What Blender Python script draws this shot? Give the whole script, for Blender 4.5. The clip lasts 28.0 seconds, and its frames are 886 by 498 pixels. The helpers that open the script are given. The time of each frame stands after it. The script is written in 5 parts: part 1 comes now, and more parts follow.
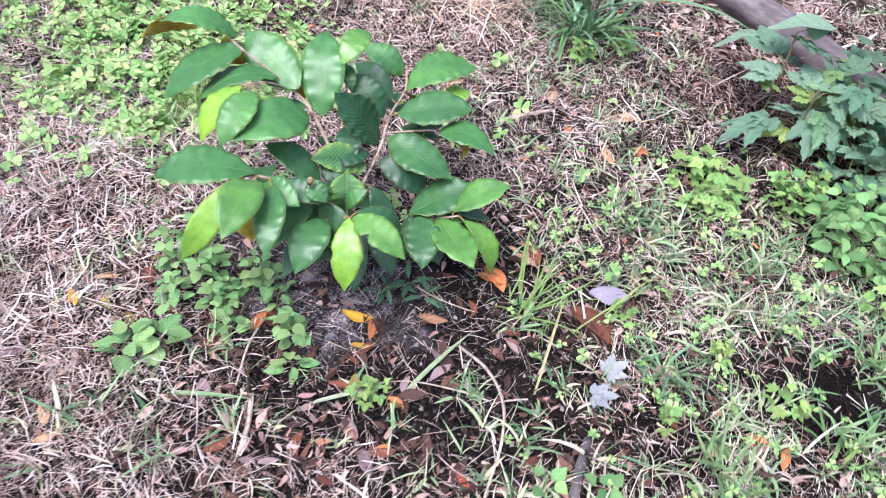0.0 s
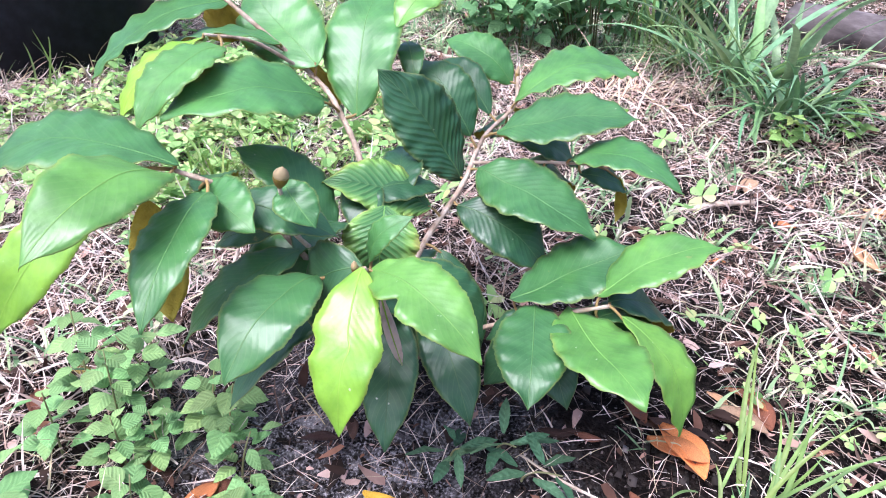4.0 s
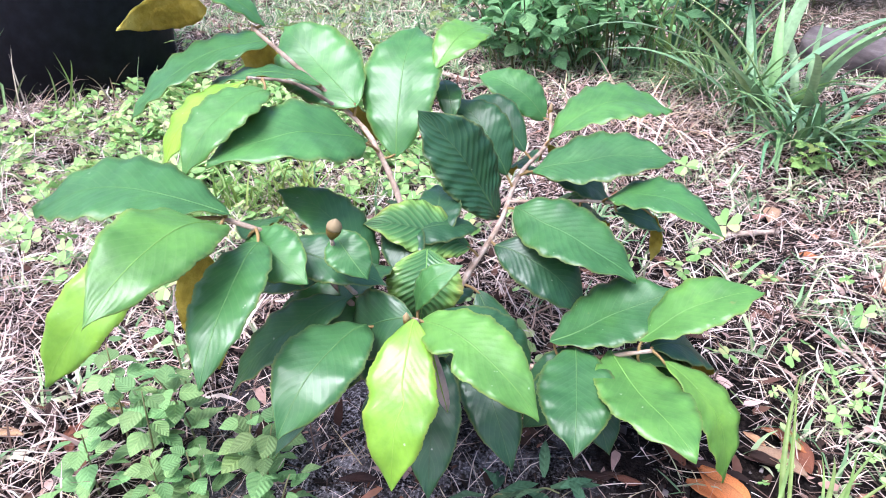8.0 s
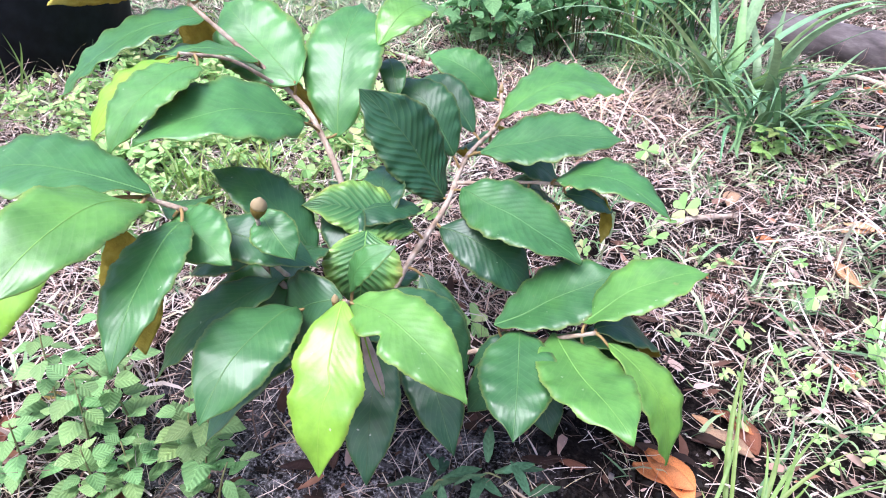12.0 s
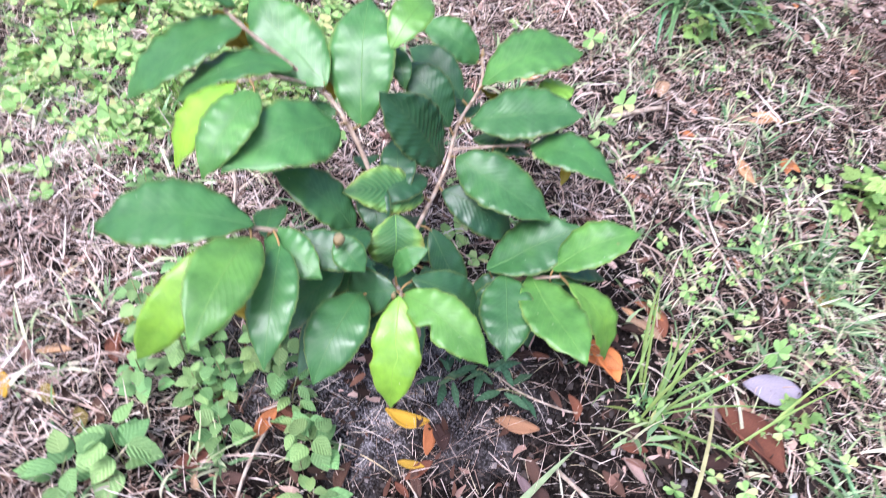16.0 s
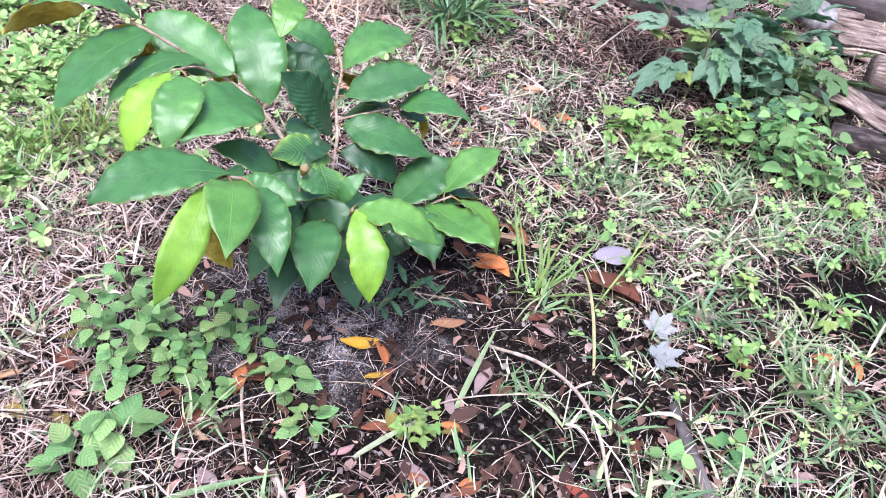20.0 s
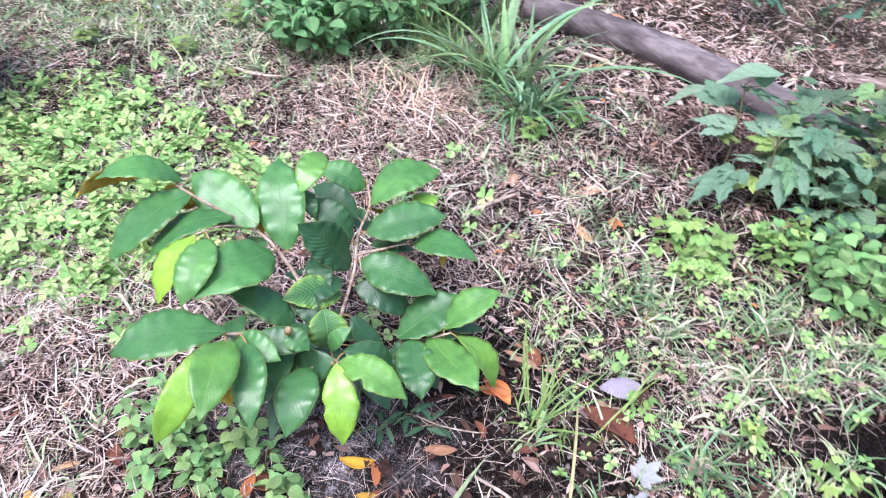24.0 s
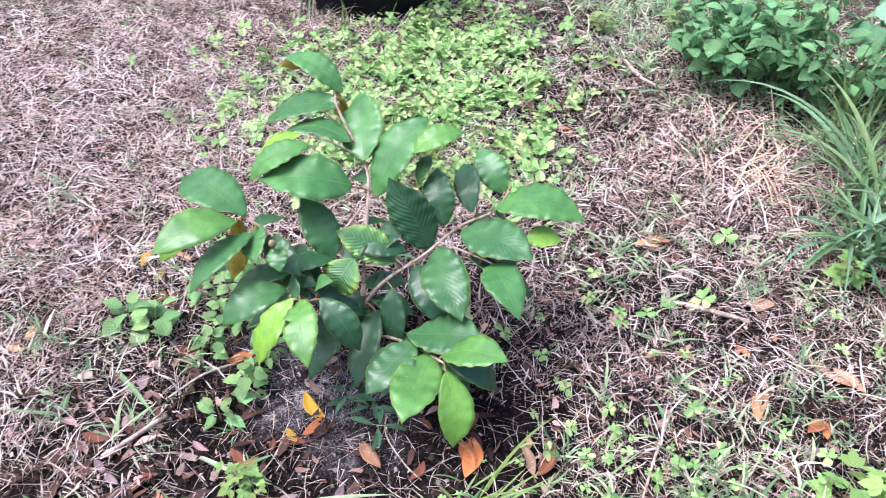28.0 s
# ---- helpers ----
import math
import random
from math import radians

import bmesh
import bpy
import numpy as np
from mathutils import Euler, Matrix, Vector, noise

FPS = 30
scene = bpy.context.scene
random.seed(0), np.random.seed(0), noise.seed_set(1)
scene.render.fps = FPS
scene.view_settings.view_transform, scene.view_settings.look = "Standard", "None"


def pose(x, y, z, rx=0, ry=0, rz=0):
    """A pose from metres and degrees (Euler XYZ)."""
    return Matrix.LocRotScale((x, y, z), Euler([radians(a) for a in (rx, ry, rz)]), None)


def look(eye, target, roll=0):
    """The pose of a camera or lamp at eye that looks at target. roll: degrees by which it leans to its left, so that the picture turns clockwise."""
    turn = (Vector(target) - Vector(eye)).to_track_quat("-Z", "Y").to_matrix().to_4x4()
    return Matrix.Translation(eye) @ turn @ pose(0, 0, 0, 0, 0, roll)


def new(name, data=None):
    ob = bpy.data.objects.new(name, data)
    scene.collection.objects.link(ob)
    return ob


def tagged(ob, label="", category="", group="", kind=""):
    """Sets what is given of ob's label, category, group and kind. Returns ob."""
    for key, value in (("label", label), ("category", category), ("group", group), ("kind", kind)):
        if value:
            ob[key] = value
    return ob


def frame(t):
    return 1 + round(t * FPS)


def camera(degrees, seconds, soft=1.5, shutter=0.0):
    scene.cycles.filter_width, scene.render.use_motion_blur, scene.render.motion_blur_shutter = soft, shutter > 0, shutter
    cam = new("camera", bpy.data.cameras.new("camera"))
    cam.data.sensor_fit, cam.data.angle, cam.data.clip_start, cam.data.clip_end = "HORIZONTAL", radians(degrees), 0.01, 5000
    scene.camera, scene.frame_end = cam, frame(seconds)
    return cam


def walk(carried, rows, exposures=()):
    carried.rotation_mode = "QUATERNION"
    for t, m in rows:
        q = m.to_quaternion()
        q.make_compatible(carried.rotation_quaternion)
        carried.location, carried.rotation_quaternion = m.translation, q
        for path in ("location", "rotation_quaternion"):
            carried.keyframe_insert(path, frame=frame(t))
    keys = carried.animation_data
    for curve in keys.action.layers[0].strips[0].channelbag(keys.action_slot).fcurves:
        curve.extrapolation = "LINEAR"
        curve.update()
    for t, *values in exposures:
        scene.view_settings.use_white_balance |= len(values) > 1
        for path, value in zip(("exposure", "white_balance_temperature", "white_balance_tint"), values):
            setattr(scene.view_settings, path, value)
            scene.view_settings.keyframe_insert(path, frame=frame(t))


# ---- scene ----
cam = camera(63.4, 28.0, soft=1.0, shutter=0.3)
PATH = [
    (0, (0.201, -1.153, 1.14), (-0.042, 0.273, -0.241), 7.2),
    (0.5, (0.267, -0.975, 1.079), (-0.08, 0.421, -0.311), 8.2),
    (1, (0.255, -0.795, 0.935), (-0.248, 0.598, -0.409), 8.8),
    (1.5, (0.201, -0.702, 0.747), (-0.365, 0.779, -0.471), 6.2),
    (2, (0.141, -0.684, 0.617), (-0.485, 0.86, -0.489), 4.0),
    (2.5, (0.12, -0.687, 0.575), (-0.582, 0.875, -0.458), 3.2),
    (3, (0.124, -0.666, 0.552), (-0.624, 0.898, -0.445), 1.9),
    (3.5, (0.132, -0.674, 0.557), (-0.607, 0.909, -0.415), 1.2),
    (5.5, (0.132, -0.672, 0.591), (-0.553, 0.964, -0.333), 1.4),
    (6, (0.114, -0.677, 0.585), (-0.588, 0.947, -0.348), 1.2),
    (6.5, (0.104, -0.662, 0.585), (-0.61, 0.956, -0.348), 1.1),
    (7, (0.102, -0.652, 0.581), (-0.619, 0.967, -0.346), 0.9),
    (7.5, (0.094, -0.665, 0.581), (-0.63, 0.953, -0.346), 1.1),
    (8, (0.089, -0.676, 0.595), (-0.643, 0.939, -0.33), 1.0),
    (8.5, (0.106, -0.659, 0.59), (-0.619, 0.959, -0.336), 1.1),
    (9, (0.099, -0.666, 0.59), (-0.623, 0.945, -0.35), 1.0),
    (9.5, (0.109, -0.659, 0.579), (-0.605, 0.955, -0.362), 1.1),
    (10, (0.121, -0.65, 0.577), (-0.578, 0.973, -0.361), 1.4),
    (10.5, (0.13, -0.65, 0.583), (-0.568, 0.966, -0.366), 1.6),
    (11, (0.121, -0.651, 0.592), (-0.563, 0.971, -0.356), 1.7),
    (11.5, (0.119, -0.649, 0.587), (-0.554, 0.981, -0.358), 1.7),
    (13.5, (0.102, -0.662, 0.576), (-0.564, 0.943, -0.414), 1.6),
    (14, (0.088, -0.664, 0.576), (-0.571, 0.935, -0.429), 1.3),
    (14.5, (0.064, -0.661, 0.577), (-0.583, 0.918, -0.466), 0.8),
    (15, (0.029, -0.679, 0.589), (-0.555, 0.881, -0.519), 0.9),
    (15.5, (0.06, -0.696, 0.678), (-0.385, 0.71, -0.673), 4.9),
    (16, (0.039, -0.745, 0.901), (-0.295, 0.609, -0.533), 5.3),
    (16.5, (0.035, -0.754, 1.122), (-0.238, 0.623, -0.302), 1.6),
    (17, (0.0, -0.794, 1.125), (-0.143, 0.658, -0.243), 2.0),
    (17.5, (0.034, -0.823, 1.005), (-0.036, 0.753, -0.225), 5.5),
    (18, (0.005, -0.872, 0.826), (0.147, 0.832, -0.213), 2.3),
    (18.5, (-0.075, -0.924, 0.789), (0.322, 0.66, -0.364), 6.0),
    (19, (-0.129, -1.006, 0.855), (0.244, 0.554, -0.339), 6.9),
    (19.5, (-0.151, -1.057, 0.867), (0.17, 0.494, -0.354), 6.9),
    (20, (-0.147, -1.076, 0.866), (0.129, 0.48, -0.359), 7.1),
    (20.5, (-0.15, -1.08, 0.89), (0.113, 0.468, -0.349), 7.7),
    (22.5, (-0.061, -1.066, 0.985), (0.091, 0.481, -0.273), 3.7),
    (23, (-0.005, -1.062, 1.043), (0.091, 0.487, -0.219), 2.7),
    (23.5, (0.047, -1.038, 1.097), (0.071, 0.513, -0.165), 1.8),
    (24, (0.112, -1.021, 1.131), (-0.036, 0.551, -0.096), 0.8),
    (24.5, (0.225, -0.933, 1.149), (-0.142, 0.622, -0.054), 0.2),
    (25, (0.329, -0.898, 1.17), (-0.097, 0.65, -0.022), 0.6),
    (25.5, (0.438, -0.938, 1.177), (-0.002, 0.633, 0.022), 1.4),
    (26, (0.546, -0.786, 1.181), (-0.223, 0.657, 0.029), -0.6),
    (26.5, (0.567, -0.691, 1.15), (-0.265, 0.662, -0.066), 1.5),
    (27, (0.584, -0.605, 1.134), (-0.366, 0.621, -0.128), 2.9),
    (27.5, (0.644, -0.546, 1.112), (-0.484, 0.498, -0.168), 5.3),
    (28, (0.675, -0.557, 1.113), (-0.55, 0.361, -0.174), 5.4),
]
walk(cam, [(t, look(eye, target, roll)) for t, eye, target, roll in PATH], [(0, 0.80, 5550, 17), (2, 1.00, 5550, 17), (4, 1.10, 5550, 17), (12, 1.12, 5550, 17), (15, 1.04, 5550, 17), (17, 0.86, 5550, 17), (18, 1.00, 5550, 17), (19, 0.89, 5550, 17), (21, 0.86, 5550, 17), (24, 0.91, 5550, 17), (26, 1.02, 5550, 17), (27, 1.06, 5550, 17), (28, 0.92, 5550, 17)])

# ---- light ----
world = bpy.data.worlds.new("sky")
scene.world = world
world.use_nodes = True
_n = world.node_tree.nodes
_sky = _n.new("ShaderNodeTexSky")
_sky.sky_type, _sky.sun_disc = "NISHITA", False
_sky.sun_elevation, _sky.sun_rotation = radians(62), radians(200)
_sky.air_density, _sky.dust_density, _sky.ozone_density = 1.0, 6.0, 1.0
world.node_tree.links.new(_sky.outputs[0], _n["Background"].inputs[0])
_n["Background"].inputs[1].default_value = 0.15
sun = new("sun", bpy.data.lights.new("sun", "SUN"))
sun.data.energy, sun.data.angle, sun.data.color = 2.0, radians(30), (1.0, 0.96, 0.9)
sun.matrix_world = look((-0.5, -1.3, 3.0), (0, 0, 0))

# ---- materials ----


class Mat:
    """A node material with short calls for its nodes."""

    def __init__(self, name, rough=0.6, spec=0.4):
        self.m = bpy.data.materials.new(name)
        self.m.use_nodes = True
        self.t = self.m.node_tree
        self.b = self.t.nodes["Principled BSDF"]
        self.b.inputs["Roughness"].default_value = rough
        self.b.inputs["Specular IOR Level"].default_value = spec

    def put(self, node, key, value):
        if isinstance(value, bpy.types.NodeSocket):
            self.t.links.new(value, node.inputs[key])
        elif value is not None:
            node.inputs[key].default_value = value

    def coord(self, kind="Object"):
        return self.t.nodes.new("ShaderNodeTexCoord").outputs[kind]

    def noise(self, scale, detail=4.0, vec=None, rough=0.6, out=0):
        n = self.t.nodes.new("ShaderNodeTexNoise")
        self.put(n, "Scale", scale), self.put(n, "Detail", detail), self.put(n, "Roughness", rough)
        self.put(n, "Vector", vec if vec is not None else self.coord())
        return n.outputs[out]

    def ramp(self, fac, stops):
        n = self.t.nodes.new("ShaderNodeValToRGB")
        while len(n.color_ramp.elements) < len(stops):
            n.color_ramp.elements.new(0.5)
        for e, (p, c) in zip(n.color_ramp.elements, stops):
            e.position, e.color = p, (*c, 1.0)
        self.put(n, 0, fac)
        return n.outputs[0]

    def mix(self, fac, a, b, how="MIX"):
        n = self.t.nodes.new("ShaderNodeMix")
        n.data_type, n.blend_type = "RGBA", how
        self.put(n, 0, fac), self.put(n, 6, a), self.put(n, 7, b)
        return n.outputs[2]

    def math(self, how, a, b=None, c=None):
        n = self.t.nodes.new("ShaderNodeMath")
        n.operation = how
        self.put(n, 0, a), self.put(n, 1, b), self.put(n, 2, c)
        return n.outputs[0]

    def xyz(self, vec):
        n = self.t.nodes.new("ShaderNodeSeparateXYZ")
        self.put(n, 0, vec)
        return n.outputs

    def scaled(self, vec, s):
        n = self.t.nodes.new("ShaderNodeMapping")
        self.put(n, 0, vec)
        n.inputs["Scale"].default_value = s
        return n.outputs[0]

    def bump(self, height, strength=0.4, distance=0.002):
        n = self.t.nodes.new("ShaderNodeBump")
        self.put(n, "Height", height)
        n.inputs["Strength"].default_value, n.inputs["Distance"].default_value = strength, distance
        self.t.links.new(n.outputs[0], self.b.inputs["Normal"])

    def island(self):
        return self.t.nodes.new("ShaderNodeNewGeometry").outputs["Random Per Island"]

    def info(self, key):
        return self.t.nodes.new("ShaderNodeObjectInfo").outputs[key]

    def colour(self, value):
        self.put(self.b, "Base Color", value if isinstance(value, bpy.types.NodeSocket) else (*value, 1.0))
        return self

    def translucent(self, value, amount):
        """Leaves let part of the light through."""
        tr = self.t.nodes.new("ShaderNodeBsdfTranslucent")
        self.put(tr, "Color", value)
        mx = self.t.nodes.new("ShaderNodeMixShader")
        mx.inputs[0].default_value = amount
        self.t.links.new(self.b.outputs[0], mx.inputs[1])
        self.t.links.new(tr.outputs[0], mx.inputs[2])
        self.t.links.new(mx.outputs[0], self.t.nodes["Material Output"].inputs["Surface"])
        return self


def soil_material():
    k = Mat("soil", 0.95, 0.05)
    p = k.coord()
    base = k.ramp(k.noise(9, 6), [(0.3, (0.004, 0.003, 0.003)), (0.5, (0.010, 0.0075, 0.007)), (0.72, (0.032, 0.023, 0.02))])
    crumbs = k.ramp(k.noise(140, 4), [(0.48, (0.003, 0.0025, 0.0025)), (0.68, (0.06, 0.045, 0.04))])
    base = k.mix(0.45, base, crumbs)
    # pale dry sand heaped round the stem of the shrub
    v = k.xyz(p)
    dx = k.math("MULTIPLY", k.math("ADD", v[0], 0.22), 3.1)
    dy = k.math("MULTIPLY", k.math("ADD", v[1], 0.165), 4.9)
    d = k.math("SQRT", k.math("ADD", k.math("MULTIPLY", dx, dx), k.math("MULTIPLY", dy, dy)))
    d = k.math("ADD", d, k.math("MULTIPLY", k.noise(11, 5), 0.9))
    near = k.math("MULTIPLY", k.ramp(k.math("SUBTRACT", d, 0.45), [(0.35, (1, 1, 1)), (0.95, (0, 0, 0))]), 1.0)
    sand = k.ramp(k.noise(330, 3), [(0.44, (0.010, 0.009, 0.010)), (0.54, (0.22, 0.205, 0.225)), (0.64, (0.88, 0.84, 0.90))])
    sand = k.mix(0.5, sand, k.ramp(k.noise(34, 6), [(0.44, (0.008, 0.007, 0.008)), (0.54, (0.16, 0.15, 0.16)), (0.64, (0.46, 0.43, 0.455))]))
    sand = k.mix(0.85, sand, k.ramp(k.noise(8, 5), [(0.40, (0.18, 0.16, 0.16)), (0.50, (0.75, 0.73, 0.73)), (0.60, (1.15, 1.12, 1.13))]), "MULTIPLY")
    # brown earth farther out
    far = k.math("SQRT", k.math("ADD", k.math("MULTIPLY", v[0], v[0]), k.math("MULTIPLY", v[1], v[1])))
    far = k.ramp(k.math("MULTIPLY", k.math("ADD", far, k.noise(1.5, 4)), 0.1), [(0.22, (0, 0, 0)), (0.42, (1, 1, 1))])
    earth = k.ramp(k.noise(14, 6), [(0.3, (0.05, 0.045, 0.035)), (0.5, (0.15, 0.125, 0.085)), (0.7, (0.30, 0.24, 0.20))])
    base = k.mix(far, base, earth)
    k.colour(k.mix(near, base, sand))
    k.bump(k.math("ADD", k.noise(60, 6), k.math("MULTIPLY", k.noise(300, 3), 0.5)), 0.9, 0.012)
    return k.m


def straw_material(name, stops):
    k = Mat(name, 0.75, 0.25)
    c = k.ramp(k.island(), stops)
    c = k.mix(0.35, c, k.ramp(k.noise(90, 3), [(0.35, (0.45, 0.36, 0.3)), (0.65, (1, 0.95, 0.9))]), "MULTIPLY")
    c = k.mix(0.9, c, k.ramp(k.noise(6, 4), [(0.34, (0.60, 0.53, 0.50)), (0.48, (1.03, 1.0, 0.98)), (0.68, (1.22, 1.18, 1.17))]), "MULTIPLY")
    k.colour(c).translucent(c, 0.2)
    return k.m


def blade_material(name, stops, rough=0.45):
    k = Mat(name, rough, 0.4)
    c = k.mix(0.4, k.ramp(k.island(), stops), k.ramp(k.noise(50, 3), [(0.3, (0.55, 0.6, 0.5)), (0.7, (1, 1, 1))]), "MULTIPLY")
    k.colour(c).translucent(c, 0.3)
    return k.m


def shrub_leaf_material(name="glossy_leaf", rib_bump=0.03, vein=0.06):
    """Leathery leaf: the object colour holds its own green; side veins run to the margin in regular ribs."""
    k = Mat(name, 0.33, 0.6)
    uv = k.xyz(k.coord("UV"))
    across = k.math("ABSOLUTE", k.math("SUBTRACT", uv[0], 0.5))
    rib = k.math("ADD", k.math("MULTIPLY", uv[1], 92.0), k.math("MULTIPLY", across, -52.0))
    rib = k.math("ADD", rib, k.math("MULTIPLY", k.noise(22, 3), 6.0))
    wave = k.math("SINE", rib)
    base = k.info("Color")
    blotch = k.ramp(k.noise(22, 4), [(0.3, (0.62, 0.70, 0.75)), (0.6, (1, 1, 1)), (0.8, (1.2, 1.12, 0.85))])
    c = k.mix(0.85, base, blotch, "MULTIPLY")
    # broad light and dark areas in the colour imitate uneven sheen and shading
    c = k.mix(0.6, c, k.ramp(k.noise(8, 2), [(0.35, (0.66, 0.72, 0.7)), (0.65, (1.15, 1.1, 1.05))]), "MULTIPLY")
    c = k.mix(0.35, c, k.ramp(k.noise(75, 5), [(0.36, (0.62, 0.68, 0.66)), (0.52, (1, 1, 1)), (0.7, (1.25, 1.2, 1.1))]), "MULTIPLY")
    scar = k.ramp(k.noise(30, 5), [(0.70, (0, 0, 0)), (0.76, (0.55, 0.55, 0.55))])
    c = k.mix(scar, c, (0.30, 0.26, 0.10, 1))
    c = k.mix(k.ramp(wave, [(0.78, (0, 0, 0)), (1.0, (vein, vein, vein))]), c, (0.30, 0.42, 0.20, 1))
    specks = k.ramp(k.noise(120, 2), [(0.74, (0, 0, 0)), (0.78, (0.7, 0.7, 0.7))])
    c = k.mix(specks, c, (0.55, 0.6, 0.5, 1))
    edge = k.math("MULTIPLY", k.ramp(k.math("MULTIPLY", across, 2.0), [(0.90, (0, 0, 0)), (1.0, (0.6, 0.6, 0.6))]), k.noise(30, 2))
    c = k.mix(edge, c, (0.42, 0.40, 0.10, 1))
    k.colour(c)
    k.put(k.b, "Roughness", k.math("MULTIPLY_ADD", k.noise(18, 6), 0.44, 0.17))
    k.bump(k.math("ADD", k.math("MULTIPLY", wave, rib_bump), k.math("ADD", k.math("MULTIPLY", k.noise(30, 3), 0.75), k.math("MULTIPLY", k.noise(150, 3), 0.22))), 0.4, 0.003)
    k.translucent(k.mix(1.0, c, (1.3, 1.5, 0.5, 1), "MULTIPLY"), 0.22)
    return k.m


def variegated_material():
    k = Mat("mottled_leaf", 0.35, 0.5)
    uv = k.xyz(k.coord("UV"))
    across = k.math("ABSOLUTE", k.math("SUBTRACT", uv[0], 0.5))
    wave = k.math("SINE", k.math("ADD", k.math("MULTIPLY", uv[1], 84.0), k.math("MULTIPLY", across, -46.0)))
    c = k.ramp(k.math("ADD", k.math("MULTIPLY", across, 1.3), k.math("MULTIPLY", k.noise(26, 4), 0.5)),
               [(0.30, (0.05, 0.16, 0.05)), (0.66, (0.10, 0.25, 0.07)), (0.86, (0.24, 0.42, 0.08)), (0.99, (0.50, 0.48, 0.12))])
    c = k.mix(k.ramp(wave, [(0.45, (0, 0, 0)), (1.0, (0.22, 0.22, 0.22))]), c, (0.36, 0.48, 0.20, 1))
    k.colour(c)
    k.bump(k.math("ADD", wave, k.math("MULTIPLY", k.noise(40, 4), 1.4)), 0.28, 0.003)
    k.translucent(c, 0.2)
    return k.m


def plain_leaf_material(name, rough=0.5, trans=0.3, spot=0.25, veins=0.0):
    """Soft leaf in its object colour, uneven from leaf to leaf."""
    k = Mat(name, rough, 0.35)
    vary = k.ramp(k.info("Random"), [(0.0, (0.84, 0.87, 0.82)), (0.5, (1, 1, 1)), (1.0, (1.14, 1.08, 1.0))])
    c = k.mix(1.0, k.info("Color"), vary, "MULTIPLY")
    c = k.mix(spot, c, k.ramp(k.noise(60, 4), [(0.35, (0.3, 0.35, 0.3)), (0.6, (1, 1, 1)), (0.8, (1.4, 1.3, 1.1))]), "MULTIPLY")
    k.colour(c)
    relief = k.noise(90, 3)
    if veins:
        v = k.xyz(k.coord())
        side = k.math("ABSOLUTE", v[1])
        wave = k.math("SINE", k.math("SUBTRACT", k.math("MULTIPLY", v[0], 34.0), k.math("MULTIPLY", side, 36.0)))
        c = k.mix(k.ramp(wave, [(0.2, (0, 0, 0)), (1.0, (veins, veins, veins))]), c, k.mix(1.0, c, (0.62, 0.70, 0.62, 1), "MULTIPLY"))
        c = k.mix(k.ramp(side, [(0.006, (0.45, 0.45, 0.45)), (0.022, (0, 0, 0))]), c, k.mix(1.0, c, (1.5, 1.35, 1.4, 1), "MULTIPLY"))
        k.colour(c)
        relief = k.math("ADD", k.math("MULTIPLY", wave, 0.5), k.noise(14, 4))
    k.bump(relief, 0.4, 0.002)
    k.translucent(c, trans)
    return k.m


def litter_material():
    k = Mat("dead_leaf", 0.7, 0.25)
    vary = k.ramp(k.info("Random"), [(0.0, (0.6, 0.55, 0.6)), (0.6, (1, 1, 1)), (1.0, (1.25, 1.15, 1.0))])
    c = k.mix(1.0, k.info("Color"), vary, "MULTIPLY")
    c = k.mix(0.5, c, k.ramp(k.noise(70, 5), [(0.3, (0.3, 0.25, 0.25)), (0.55, (1, 1, 1)), (0.8, (1.2, 1.1, 0.9))]), "MULTIPLY")
    k.colour(c)
    k.bump(k.noise(80, 4), 0.5, 0.003)
    return k.m


def bark_material(name, dark, mid, light, stretch=(1, 1, 1), scale=30):
    k = Mat(name, 0.85, 0.2)
    vec = k.scaled(k.coord(), stretch)
    c = k.ramp(k.noise(scale, 6, vec), [(0.3, dark), (0.5, mid), (0.7, light)])
    c = k.mix(0.5, c, k.ramp(k.noise(6, 4), [(0.35, (0.5, 0.48, 0.48)), (0.65, (1.1, 1.08, 1.05))]), "MULTIPLY")
    k.colour(c)
    k.bump(k.noise(scale * 1.6, 6, vec), 0.7, 0.006)
    return k.m


def pot_material():
    k = Mat("black_plastic", 0.6, 0.15)
    k.colour(k.ramp(k.noise(30, 5), [(0.4, (0.003, 0.0035, 0.006)), (0.75, (0.008, 0.009, 0.014))]))
    k.put(k.b, "Roughness", k.math("MULTIPLY_ADD", k.noise(14, 5), 0.35, 0.35))
    k.bump(k.noise(60, 3), 0.15, 0.002)
    return k.m


SOIL = soil_material()
STRAW = straw_material("dry_straw", [(0.0, (0.04, 0.026, 0.022)), (0.24, (0.20, 0.135, 0.11)), (0.42, (0.58, 0.44, 0.38)), (0.65, (0.80, 0.68, 0.63)), (0.88, (0.93, 0.85, 0.83)), (1.0, (0.70, 0.62, 0.40))])
GRASS = blade_material("green_grass", [(0.0, (0.10, 0.22, 0.10)), (0.35, (0.23, 0.39, 0.18)), (0.6, (0.41, 0.54, 0.29)), (0.78, (0.62, 0.64, 0.40)), (1.0, (0.86, 0.78, 0.64))])
CLOVER = blade_material("clover", [(0.0, (0.18, 0.36, 0.10)), (0.5, (0.36, 0.58, 0.19)), (0.85, (0.52, 0.63, 0.28)), (1.0, (0.60, 0.58, 0.26))], 0.55)
MULCH = straw_material("leaf_crumbs", [(0.0, (0.012, 0.009, 0.008)), (0.42, (0.05, 0.028, 0.022)), (0.66, (0.18, 0.09, 0.065)), (0.82, (0.48, 0.32, 0.28)), (0.92, (0.66, 0.50, 0.47)), (1.0, (0.42, 0.20, 0.12))])
